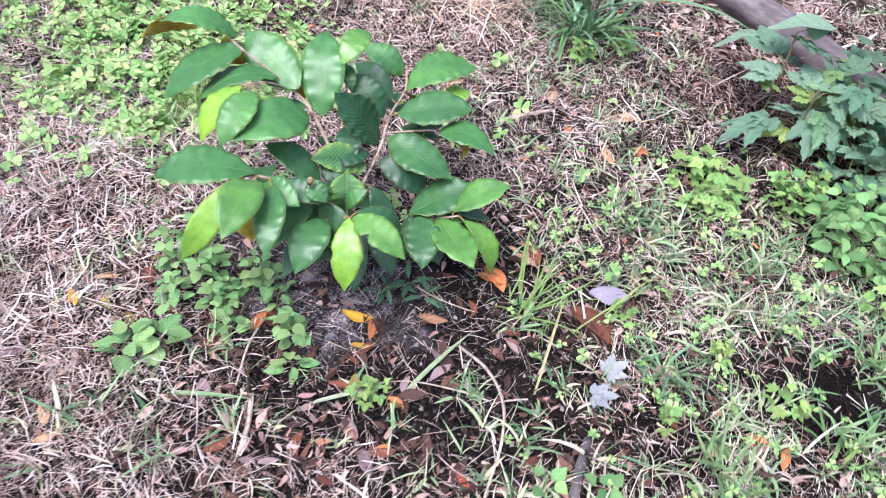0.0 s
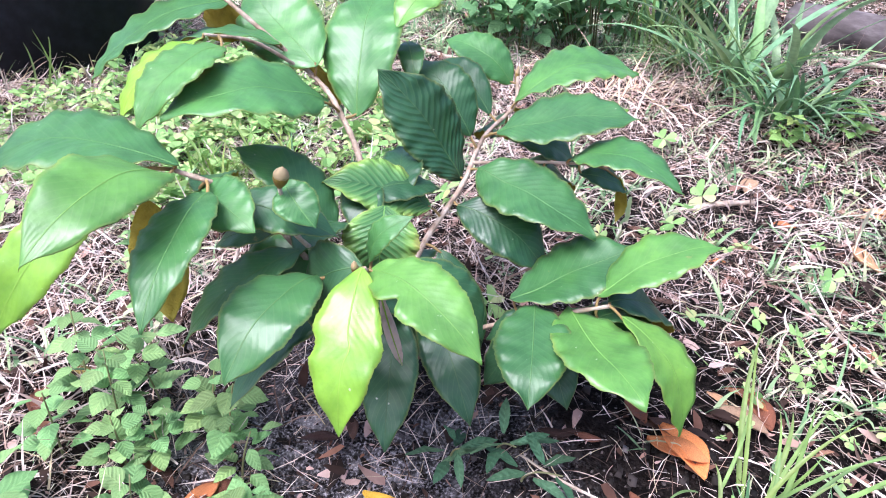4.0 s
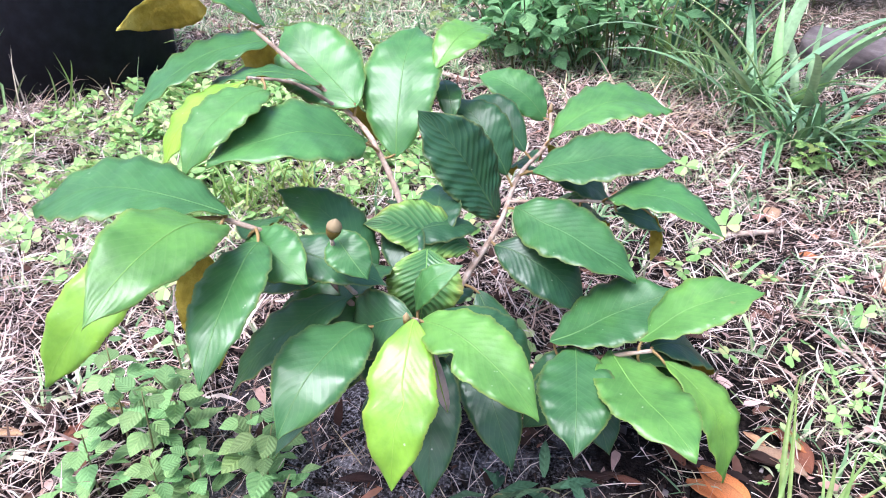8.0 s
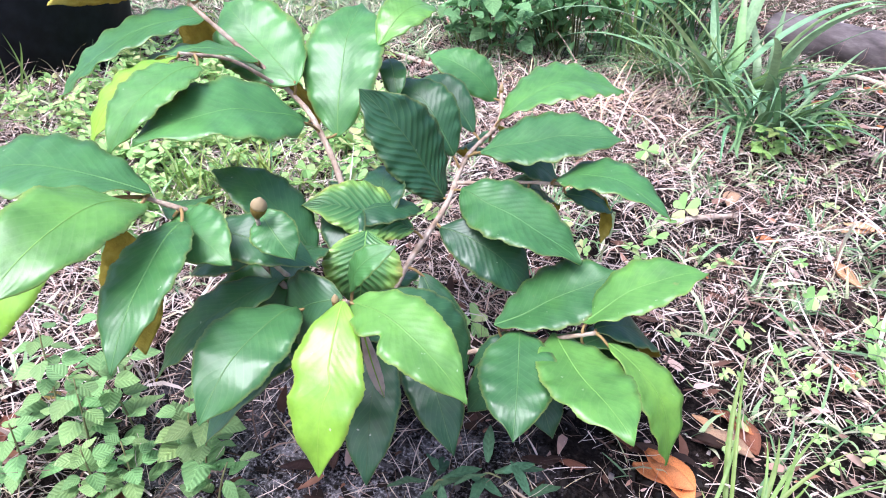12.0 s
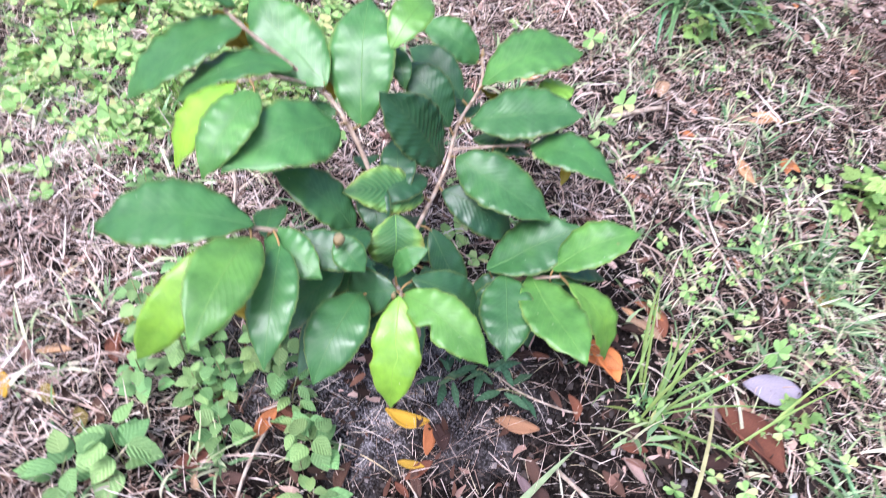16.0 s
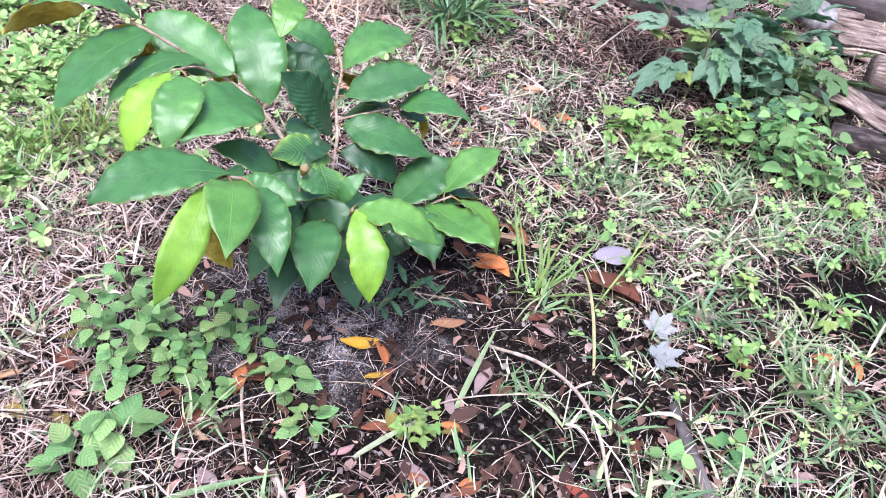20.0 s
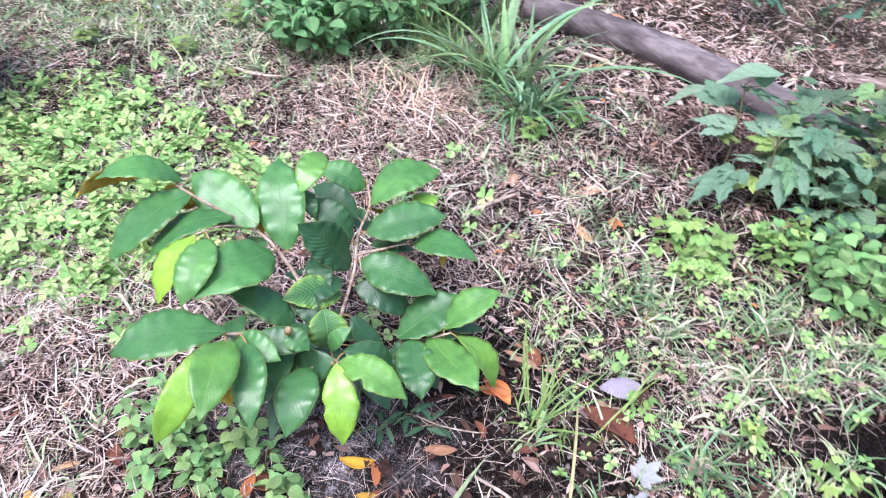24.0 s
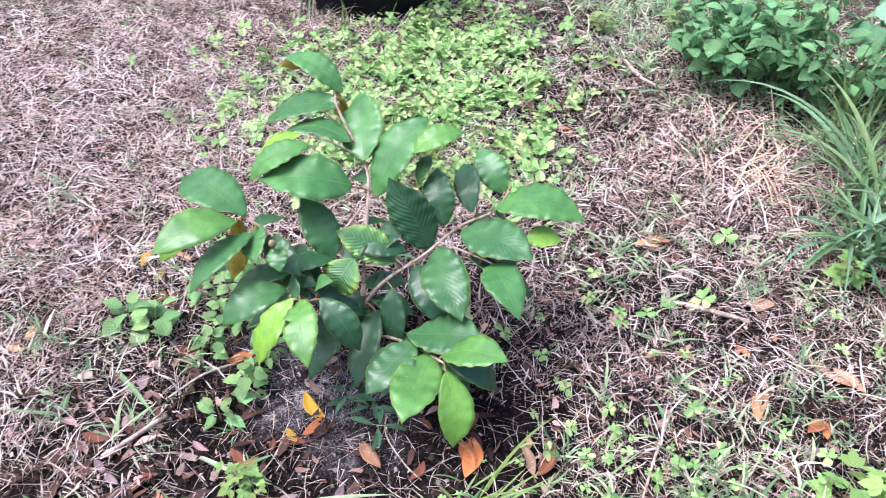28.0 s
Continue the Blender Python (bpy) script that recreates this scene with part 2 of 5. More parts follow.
CHIPS = straw_material("wood_chip", [(0.0, (0.16, 0.11, 0.10)), (0.4, (0.48, 0.37, 0.34)), (0.8, (0.72, 0.60, 0.57)), (1.0, (0.84, 0.75, 0.72))])
BLEACHED_STRAW = straw_material("bleached_straw", [(0.0, (0.34, 0.27, 0.25)), (0.4, (0.66, 0.57, 0.54)), (0.8, (0.88, 0.81, 0.79)), (1.0, (0.95, 0.90, 0.88))])
NEEDLES = straw_material("needle", [(0.0, (0.10, 0.05, 0.04)), (0.5, (0.26, 0.15, 0.12)), (1.0, (0.46, 0.31, 0.27))])
CLODS = straw_material("clod", [(0.0, (0.006, 0.005, 0.005)), (0.62, (0.03, 0.024, 0.022)), (0.86, (0.10, 0.085, 0.085)), (1.0, (0.42, 0.39, 0.40))])
LEAF = shrub_leaf_material()
RIBBED = shrub_leaf_material("ribbed_leaf", 0.27, 0.08)
FINE_RIBBED = shrub_leaf_material("finely_ribbed_leaf", 0.06, 0.05)
MOTTLED = variegated_material()
SOFT = plain_leaf_material("weed_leaf", 0.62, 0.3, 0.35, 0.35)
STRAP = plain_leaf_material("strap_leaf", 0.42, 0.2, 0.35)
LITTER = litter_material()
BACK = bark_material("golden_leaf_back", (0.22, 0.17, 0.02), (0.36, 0.29, 0.035), (0.48, 0.41, 0.09), (1, 1, 1), 40)
UNDER = plain_leaf_material("leaf_underside", 0.6, 0.15, 0.2)
STEM = bark_material("stem_bark", (0.22, 0.15, 0.10), (0.46, 0.35, 0.27), (0.66, 0.56, 0.48), (1, 1, 1), 60)
TWIG = bark_material("twig_bark", (0.30, 0.22, 0.17), (0.56, 0.45, 0.37), (0.74, 0.65, 0.57), (1, 1, 1), 80)
LOGBARK = bark_material("weathered_log", (0.05, 0.041, 0.044), (0.14, 0.117, 0.121), (0.29, 0.255, 0.262), (1.0, 3, 3), 7)
WOOD = bark_material("split_wood", (0.045, 0.03, 0.025), (0.24, 0.18, 0.155), (0.50, 0.42, 0.385), (1.0, 9, 9), 15)
ROTTEN = bark_material("rotten_wood", (0.010, 0.008, 0.008), (0.045, 0.036, 0.036), (0.14, 0.115, 0.11), (1.0, 4, 4), 16)
STONE = bark_material("grey_stone", (0.16, 0.15, 0.16), (0.32, 0.30, 0.31), (0.5, 0.47, 0.47), (1, 1, 1), 25)
PLASTIC = pot_material()
FILM = plain_leaf_material("plastic_film", 0.3, 0.3, 0.3)

# ---- mesh helpers ----
RNG = np.random.default_rng(7)


def mesh(name, verts, faces, mats, index=None, uvs=None, smooth=True):
    me = bpy.data.meshes.new(name)
    me.from_pydata([tuple(map(float, v)) for v in verts], [], faces)
    for m in mats if isinstance(mats, (list, tuple)) else [mats]:
        me.materials.append(m)
    if index is not None:
        me.polygons.foreach_set("material_index", index)
    if uvs is not None:
        layer = me.uv_layers.new(name="UVMap")
        loops = np.empty(len(me.loops), int)
        me.loops.foreach_get("vertex_index", loops)
        layer.data.foreach_set("uv", np.asarray(uvs, float)[loops].ravel())
    if smooth:
        me.polygons.foreach_set("use_smooth", [True] * len(me.polygons))
    me.update()
    return me


def quads_mesh(name, verts, quads, mat):
    """A large mesh of quads from arrays."""
    me = bpy.data.meshes.new(name)
    n = len(quads)
    me.vertices.add(len(verts)), me.loops.add(4 * n), me.polygons.add(n)
    me.vertices.foreach_set("co", np.asarray(verts, np.float32).ravel())
    me.loops.foreach_set("vertex_index", np.asarray(quads, np.int32).ravel())
    me.polygons.foreach_set("loop_start", np.arange(0, 4 * n, 4, dtype=np.int32))
    me.polygons.foreach_set("use_smooth", np.ones(n, bool))
    me.materials.append(mat)
    me.update(calc_edges=True)
    return me


def part(name, me, parent, label="", place=None, colour=None):
    ob = new(name, me)
    ob.parent = parent
    if place is not None:
        ob.matrix_local = place
    if colour:
        ob.color = (*colour, 1.0)
    return tagged(ob, label)


def thing(name, label, category, at=(0, 0, 0), group=""):
    ob = new(name)
    ob.empty_display_size = 0.05
    ob.location = at
    return tagged(ob, label, category, group)


def tube(points, radii, sides=7, cap=True):
    """Verts and faces of a round rod along points."""
    pts = [Vector(p) for p in points]
    verts, faces = [], []
    for i, p in enumerate(pts):
        d = (pts[min(i + 1, len(pts) - 1)] - pts[max(i - 1, 0)]).normalized()
        a = d.cross(Vector((0.31, 0.21, 0.93))).normalized()
        b = d.cross(a)
        for j in range(sides):
            w = 2 * math.pi * j / sides
            verts.append(p + (a * math.cos(w) + b * math.sin(w)) * radii[i])
    for i in range(len(pts) - 1):
        for j in range(sides):
            k = (j + 1) % sides
            faces.append((i * sides + j, i * sides + k, (i + 1) * sides + k, (i + 1) * sides + j))
    if cap:
        faces.append(tuple(reversed(range(sides))))
        faces.append(tuple(range((len(pts) - 1) * sides, len(pts) * sides)))
    return verts, faces


def curve_points(ctrl, n):
    """A smooth line through control points."""
    c = [Vector(p) for p in ctrl]
    c = [c[0] * 2 - c[1]] + c + [c[-1] * 2 - c[-2]]
    out = []
    for i in range(1, len(c) - 2):
        for k in range(n):
            t = k / n
            a, b, d, e = c[i - 1], c[i], c[i + 1], c[i + 2]
            out.append(0.5 * ((2 * b) + (d - a) * t + (2 * a - 5 * b + 4 * d - e) * t * t + (3 * b - a - 3 * d + e) * t ** 3))
    return out + [c[-2]]


# ---- the ground ----


def ease(v, a, b):
    t = np.clip((v - a) / (b - a), 0, 1)
    return t * t * (3 - 2 * t)


def ground_z(x, y):
    """Height of the soil: a low heap at the shrub, a rise towards the pot and the log, small unevenness."""
    z = 0.035 * np.exp(-(((x + 0.18) / 0.24) ** 2 + ((y + 0.08) / 0.16) ** 2)) - 0.035 * np.exp(-(((x + 0.12) / 0.30) ** 2 + ((y + 0.30) / 0.16) ** 2))
    back = ease(y, 0.75, 1.45)
    z = z + back * (0.045 + 0.060 * ease(x, -0.35, 0.25)) + 0.045 * ease(-x, 0.55, 0.95) * ease(y, 0.1, 0.8) + 0.05 * ease(y, 1.6, 3.0)
    z = z * (1 - ease(y, 3.3, 4.8)) * (1 - ease(np.abs(x), 2.7, 3.9))
    z = z + 0.008 * np.sin(7.1 * x + 2.0) * np.cos(6.3 * y + 0.7) + 0.005 * np.sin(17 * x + 5 * y) * np.cos(13 * y - 4 * x)
    return z


def gz(x, y):
    return float(ground_z(np.float64(x), np.float64(y)))


def steps(a, b, fine, far):
    inner = np.arange(a, b, fine)
    grow = fine * 1.25 ** np.arange(1, 60)
    grow = np.cumsum(grow)
    grow = grow[grow < far]
    return np.r_[(a - grow)[::-1], inner, b + grow]


def build_ground():
    xs, ys = steps(-2.6, 2.3, 0.022, 400), steps(-1.0, 3.8, 0.022, 400)
    gx, gy = np.meshgrid(xs, ys)
    near = (np.abs(gx) < 4) & (gy > -2) & (gy < 5)
    gz = ground_z(gx, gy) * near + RNG.normal(0, 0.0022, gx.shape) * near
    nx = len(xs)
    i = np.arange((len(ys) - 1) * nx).reshape(-1, nx)[:, :-1].ravel()
    quads = np.stack([i, i + 1, i + nx + 1, i + nx], 1)
    tagged(new("ground", quads_mesh("ground", np.stack([gx, gy, gz], -1).reshape(-1, 3), quads, SOIL)), "dark crumbly soil with pale sand heaped round the shrub", "ground", kind="structure")


build_ground()


def blades(name, xy, length, width, rise, bend, mat, lift=0.0, segs=3, az=None, twist=0.6):
    """Many thin blades as arrays: roots, lengths, widths, starting angle above the ground, how far each bends down."""
    n = len(xy)
    az = RNG.uniform(0, 2 * np.pi, n) if az is None else az
    side = np.stack([-np.sin(az), np.cos(az), np.zeros(n)], 1)
    side[:, 2] = RNG.normal(0, twist, n)
    side /= np.linalg.norm(side, axis=1)[:, None]
    p = np.stack([xy[:, 0], xy[:, 1], ground_z(xy[:, 0], xy[:, 1]) + lift], 1)
    swing = RNG.normal(0, 0.45, n) / segs
    rows, floor_z = [], None
    for s in range(segs + 1):
        f = s / segs
        w = width * (1 - f ** 2.2 * 0.85) * (0.55 + 0.45 * min(1, f * 4 + 0.2)) / 2
        rows.append(np.stack([p - side * w[:, None], p + side * w[:, None]], 1))
        e = rise - bend * f
        step = length / segs
        p = p + np.stack([np.cos(az) * np.cos(e), np.sin(az) * np.cos(e), np.sin(e)], 1) * step[:, None]
        p[:, 2] = np.maximum(p[:, 2], ground_z(p[:, 0], p[:, 1]) + 0.002)
        az = az + swing
    verts = np.stack(rows, 1).reshape(n, -1, 3)
    k = 2 * (segs + 1)
    base = np.arange(n)[:, None] * k
    quads = np.concatenate([base + np.array([[2 * s, 2 * s + 1, 2 * s + 3, 2 * s + 2]]) for s in range(segs)])
    return quads_mesh(name, verts.reshape(-1, 3), quads, mat)


def scatter(n, x0, x1, y0, y1, keep):
    xy = np.stack([RNG.uniform(x0, x1, n), RNG.uniform(y0, y1, n)], 1)
    return xy[RNG.uniform(0, 1, n) < keep(xy[:, 0], xy[:, 1])]


def blob(x, y, cx, cy, rx, ry):
    return np.exp(-(((x - cx) / rx) ** 2 + ((y - cy) / ry) ** 2) ** 1.5)


def clumpy(x, y, f, ph):
    return 0.5 + 0.5 * np.sin(f * x + ph + 1.7 * np.sin(f * 0.7 * y)) * np.cos(f * 0.9 * y + 2 * ph + 1.3 * np.sin(f * 0.8 * x))


def bare(x, y):
    """1 on covered ground, towards 0 on the heap and the dark soil before it."""
    return (1 - 0.9 * blob(x, y, -0.12, -0.14, 0.36, 0.22)) * (1 - 0.85 * blob(x, y, 0.10, -0.16, 0.20, 0.24)) * (1 - 0.8 * blob(x, y, 0.02, -0.32, 0.30, 0.19)) * (1 - 0.7 * blob(x, y, 0.86, -0.14, 0.19, 0.11))


def straw_keep(x, y):
    k = 0.22 + 0.78 * clumpy(x, y, 13, 0.4) * (0.2 + 0.8 * clumpy(x, y, 29, 1.4))
    k = k * (1 - 0.93 * blob(x, y, -0.12, -0.14, 0.36, 0.22)) * (1 - 0.85 * blob(x, y, 0.14, -0.24, 0.20, 0.20))
    k = k * np.where(y < -0.1, 0.85, 1.0) * (1 - 0.9 * blob(x, y, 0.06, -0.32, 0.34, 0.17)) * (1 - 0.9 * blob(x, y, 0.86, -0.14, 0.20, 0.12)) * (1 - 0.3 * blob(x, y, -0.9, 0.55, 0.4, 0.4))
    k = k * (1 - 0.6 * blob(x, y, 0.95, 0.75, 0.25, 0.25)) * (1 - 0.5 * blob(x, y, -0.46, -0.18, 0.24, 0.22)) * (1 - 0.5 * blob(x, y, -0.30, -0.36, 0.30, 0.18)) * (1 - 0.2 * blob(x, y, 0.15, -0.52, 0.4, 0.2))
    k = k * (1 - 0.8 * blob(x, y, -0.34, -0.14, 0.20, 0.17)) * (1 - 0.95 * blob(x, y, 0.0, -0.26, 0.27, 0.22)) * (1 - 0.75 * blob(x, y, 0.06, 0.02, 0.17, 0.15))
    k = k + 0.6 * blob(x, y, -0.1, 1.05, 0.6, 0.35) + 0.35 * blob(x, y, -0.75, -0.70, 0.45, 0.2) + 1.1 * blob(x, y, -1.25, -0.05, 0.85, 0.85)
    return np.clip(k * np.where(y > 1.6, 0.6, 1.0) * bare(x, y) ** 0.5, 0, 1)


def lay(xy):
    """The way matted stalks lie, turning from patch to patch."""
    x, y = xy[:, 0], xy[:, 1]
    return 3.0 * np.sin(5.3 * x + 2.1 * np.sin(4.1 * y)) + 2.5 * np.cos(6.1 * y + 1.7 * np.sin(5.0 * x)) + np.pi * RNG.integers(0, 2, len(xy))


def build_straw():
    xy = scatter(265000, -3.3, 2.3, -1.6, 3.5, straw_keep)
    n = len(xy)
    me = blades("dry_straw", xy, RNG.gamma(2.4, 0.0125, n) + 0.010, np.clip(RNG.gamma(2.6, 0.00062, n), 0.0007, 0.0055), np.abs(RNG.normal(0.20, 0.35, n)), RNG.normal(0.4, 0.7, n), STRAW, lift=RNG.uniform(0.001, 0.018, n), segs=3, az=lay(xy) + RNG.normal(0, 1.0, n))
    tagged(new("dry_grass", me), "matted pale straw of dead grass lying on the soil", "dry grass", kind="stuff")
    xy = scatter(490000, -3.0, 2.2, -1.5, 3.0, lambda x, y: np.clip(straw_keep(x, y) + 0.12, 0, 1) * np.where(y > 1.6, 0.5, 1.0) * bare(x, y))
    n = len(xy)
    me = blades("straw_bits", xy, RNG.gamma(3, 0.0075, n) + 0.005, np.clip(RNG.gamma(3, 0.0006, n), 0.0007, 0.006), RNG.normal(0.1, 0.4, n), RNG.normal(0.0, 0.6, n), STRAW, lift=RNG.uniform(0.0005, 0.010, n), segs=1)
    tagged(new("straw_bits", me), "short broken bits of pale straw strewn over the soil", "dry grass", kind="stuff")


def build_bleached_straw():
    """Paler loose stalks over the mat, in patches with dark gaps between."""
    def keep(x, y):
        left = blob(x, y, -1.25, -0.05, 0.85, 0.80) + 0.35 * blob(x, y, -0.8, -0.66, 0.45, 0.25) + 0.25 * blob(x, y, 0.1, 0.75, 0.8, 0.5)
        return np.clip(left * np.clip(1.8 * clumpy(x, y, 17, 0.7) * clumpy(x, y, 31, 2.4) + 0.05, 0, 1), 0, 1) * bare(x, y)
    xy = scatter(75000, -2.4, 1.2, -0.9, 1.5, keep)
    n = len(xy)
    me = blades("bleached_straw", xy, RNG.gamma(2.6, 0.014, n) + 0.012, np.clip(RNG.gamma(2.8, 0.0007, n), 0.0008, 0.006), np.abs(RNG.normal(0.22, 0.35, n)), RNG.normal(0.4, 0.7, n), BLEACHED_STRAW, lift=RNG.uniform(0.006, 0.022, n), segs=3)
    tagged(new("bleached_straw", me), "loose bleached grey-white straw stalks over darker straw", "dry grass", kind="stuff")


def build_outer_straw():
    """Coarser straw that goes on round the garden bed and thins out."""
    def keep(x, y):
        inner = (x > -2.9) & (x < 2.1) & (y > -1.4) & (y < 3.1)
        return np.where(inner, 0.0, np.exp(-((x / 6.5) ** 2 + ((y - 1) / 6.0) ** 2) ** 2)) * (0.35 + 0.65 * clumpy(x, y, 5, 0.4))
    xy = scatter(70000, -9, 9, -7, 9, keep)
    n = len(xy)
    me = blades("dry_grass", xy, RNG.gamma(4, 0.022, n) + 0.04, RNG.uniform(0.004, 0.014, n), np.abs(RNG.normal(0.15, 0.25, n)), RNG.normal(0.4, 0.6, n), STRAW, lift=RNG.uniform(0.001, 0.02, n), segs=2)
    tagged(new("dry_grass", me), "thin pale straw round the garden bed", "dry grass", kind="stuff")
    xy = scatter(90000, -4.6, 4.0, -3.0, 4.8, keep)
    n = len(xy)
    me = blades("straw_bits", xy, RNG.gamma(3, 0.02, n) + 0.02, RNG.uniform(0.003, 0.010, n), np.abs(RNG.normal(0.12, 0.25, n)), RNG.normal(0.3, 0.6, n), STRAW, lift=RNG.uniform(0.001, 0.015, n), segs=2)
    tagged(new("straw_bits", me), "broken straw at the edge of the garden bed", "dry grass", kind="stuff")
    xy = scatter(26000, -9, 9, -7, 9, lambda x, y: keep(x, y) * clumpy(x, y, 3.1, 1.4))
    n = len(xy)
    me = blades("green_grass", xy, RNG.gamma(4, 0.02, n) + 0.04, RNG.uniform(0.004, 0.010, n), RNG.uniform(0.3, 1.3, n), RNG.uniform(0.2, 1.5, n), GRASS, segs=3)
    tagged(new("green_grass", me), "loose green grass round the garden bed", "grass", kind="stuff")


def build_crumbs():
    xy = scatter(60000, -1.9, 1.9, -0.95, 2.4, lambda x, y: np.clip(0.25 + 0.55 * clumpy(x, y, 9, 2.2) + 0.9 * blob(x, y, 0.02, -0.28, 0.4, 0.28) + 0.3 * blob(x, y, -0.3, -0.42, 0.45, 0.2), 0, 1) * (0.25 + 0.75 * bare(x, y)))
    n = len(xy)
    big = RNG.uniform(0, 1, n) ** 3
    me = blades("leaf_crumbs", xy, 0.007 + 0.030 * big, 0.003 + 0.013 * big, RNG.normal(0.1, 0.3, n), RNG.normal(0.2, 0.7, n), MULCH, lift=RNG.uniform(0.0005, 0.012, n), segs=3)
    tagged(new("leaf_mulch", me), "brown crumbs of rotted leaves and bark on the soil", "mulch", kind="stuff")


def green_keep(x, y):
    k = 0.03 + 0.72 * blob(x, y, 0.72, -0.02, 0.60, 0.52) * (0.3 + 0.7 * clumpy(x, y, 11, 1.9)) + 0.22 * blob(x, y, 0.42, 0.45, 0.3, 0.25)
    k = k + 0.35 * blob(x, y, 0.3, 1.0, 0.3, 0.25) + 0.5 * blob(x, y, -0.3, 1.65, 0.6, 0.25) + 0.85 * blob(x, y, -1.15, 1.75, 0.8, 0.65) + 0.12 * blob(x, y, -0.2, 0.75, 0.5, 0.35) + 0.4 * blob(x, y, -0.9, 0.35, 0.5, 0.5)
    k = k + 0.35 * blob(x, y, 1.1, 0.1, 0.5, 0.4) + 0.25 * blob(x, y, 0.55, -0.55, 0.5, 0.3) + 0.10 * blob(x, y, -0.5, -0.5, 0.4, 0.25)
    return np.clip(k * (1 - 0.95 * blob(x, y, -0.12, -0.14, 0.4, 0.25)) * (1 - 0.85 * blob(x, y, 0.86, -0.14, 0.19, 0.11)), 0, 1)


def build_grass():
    seeds = scatter(24000, -3.2, 2.3, -0.95, 3.6, green_keep)
    each = RNG.integers(4, 15, len(seeds))
    own = np.repeat(np.arange(len(seeds)), each)
    n = len(own)
    xy = seeds[own] + RNG.normal(0, 0.007, (n, 2))
    size = RNG.uniform(0.6, 1.3, len(seeds))[own]
    me = blades("green_grass", xy, (RNG.gamma(5, 0.0072, n) + 0.013) * size, np.clip(RNG.gamma(4, 0.0011, n) * size, 0.0015, 0.009), RNG.uniform(0.15, 1.35, n), RNG.uniform(0.2, 1.7, n), GRASS, segs=4)
    tagged(new("green_grass", me), "short green grass blades growing through the straw", "grass", kind="stuff")


def build_chips():
    """Broken wood chips before the log, and a brown patch of fallen needles."""
    xy = scatter(6500, 0.35, 1.5, 1.05, 2.3, lambda x, y: np.clip(1.3 * blob(x, y, 0.72, 1.42, 0.26, 0.26) + 0.5 * blob(x, y, 1.1, 1.15, 0.3, 0.2) + 0.3 * blob(x, y, 0.7, 2.0, 0.4, 0.3), 0, 1))
    n = len(xy)
    me = blades("wood_chips", xy, 0.012 + 0.07 * RNG.uniform(0, 1, n) ** 2, 0.004 + 0.018 * RNG.uniform(0, 1, n) ** 2, RNG.normal(0.08, 0.2, n), RNG.normal(0, 0.3, n), CHIPS, lift=RNG.uniform(0.002, 0.018, n), segs=2, twist=0.3)
    tagged(new("wood_chips", me), "pale broken wood chips strewn before the log", "wood chips", kind="stuff")
    xy = scatter(9000, 0.4, 1.5, 0.6, 1.5, lambda x, y: np.clip(1.2 * blob(x, y, 0.80, 1.02, 0.24, 0.17) + 0.45 * blob(x, y, 1.0, 0.75, 0.3, 0.2), 0, 1))
    n = len(xy)
    me = blades("needles", xy, RNG.uniform(0.03, 0.08, n), RNG.uniform(0.0009, 0.002, n), np.abs(RNG.normal(0.08, 0.2, n)), RNG.normal(0.2, 0.3, n), NEEDLES, lift=RNG.uniform(0.003, 0.022, n), segs=2)
    tagged(new("fallen_needles", me), "reddish-brown mat of fallen needles on the soil", "needles", kind="stuff")


def build_pebbles():
    """Clods and grains that stand out of the sandy heap and the dark soil."""
    xy = scatter(16000, -0.65, 0.55, -0.65, 0.12, lambda x, y: blob(x, y, -0.05, -0.24, 0.42, 0.28))
    n = len(xy)
    r = 0.0011 + 0.0042 * RNG.uniform(0, 1, n) ** 5 * (1 - 0.7 * blob(xy[:, 0], xy[:, 1], -0.2, -0.16, 0.26, 0.2))
    c = np.stack([xy[:, 0], xy[:, 1], ground_z(xy[:, 0], xy[:, 1]) + r * 0.3], 1)
    ring = np.array([[-1, -1, -1], [1, -1, -1], [1, 1, -1], [-1, 1, -1], [-0.7, -0.7, 0.8], [0.7, -0.7, 0.8], [0.7, 0.7, 0.8], [-0.7, 0.7, 0.8]])
    v = c[:, None] + (ring[None] + RNG.normal(0, 0.3, (n, 8, 3))) * r[:, None, None]
    q = np.array([[4, 5, 6, 7], [0, 1, 5, 4], [1, 2, 6, 5], [2, 3, 7, 6], [3, 0, 4, 7]])
    quads = (np.arange(n)[:, None, None] * 8 + q[None]).reshape(-1, 4)
    tagged(new("soil_clods", quads_mesh("soil_clods", v.reshape(-1, 3), quads, CLODS)), "small clods and grains of soil and sand", "soil", kind="stuff")


def clover_keep(x, y):
    k = 0.9 * blob(x, y, -1.0, 0.5, 0.42, 0.40) + 1.3 * blob(x, y, -1.33, 0.88, 0.22, 0.20) + 0.12 * blob(x, y, -0.95, 0.95, 0.25, 0.25)
    k = np.clip(k * 1.3, 0, 1) * np.clip(1.9 * clumpy(x, y, 12, 0.9) * clumpy(x, y, 21, 2.9) + 0.05, 0, 1)
    k = k + 0.35 * blob(x, y, -1.25, 0.3, 0.4, 0.35) * clumpy(x, y, 14, 0.3) * clumpy(x, y, 23, 1.3) + 0.45 * blob(x, y, 0.62, 0.0, 0.42, 0.5) * clumpy(x, y, 14, 2.2) * clumpy(x, y, 27, 0.2) + 0.02 * blob(x, y, 0.3, 0.3, 0.6, 0.6) + 0.05 * blob(x, y, 0.8, 0.42, 0.4, 0.3)
    return np.clip(k * (1 - blob(x, y, -0.12, -0.14, 0.42, 0.28)) * (1 - 0.8 * blob(x, y, 0.86, -0.14, 0.19, 0.11)), 0, 1)


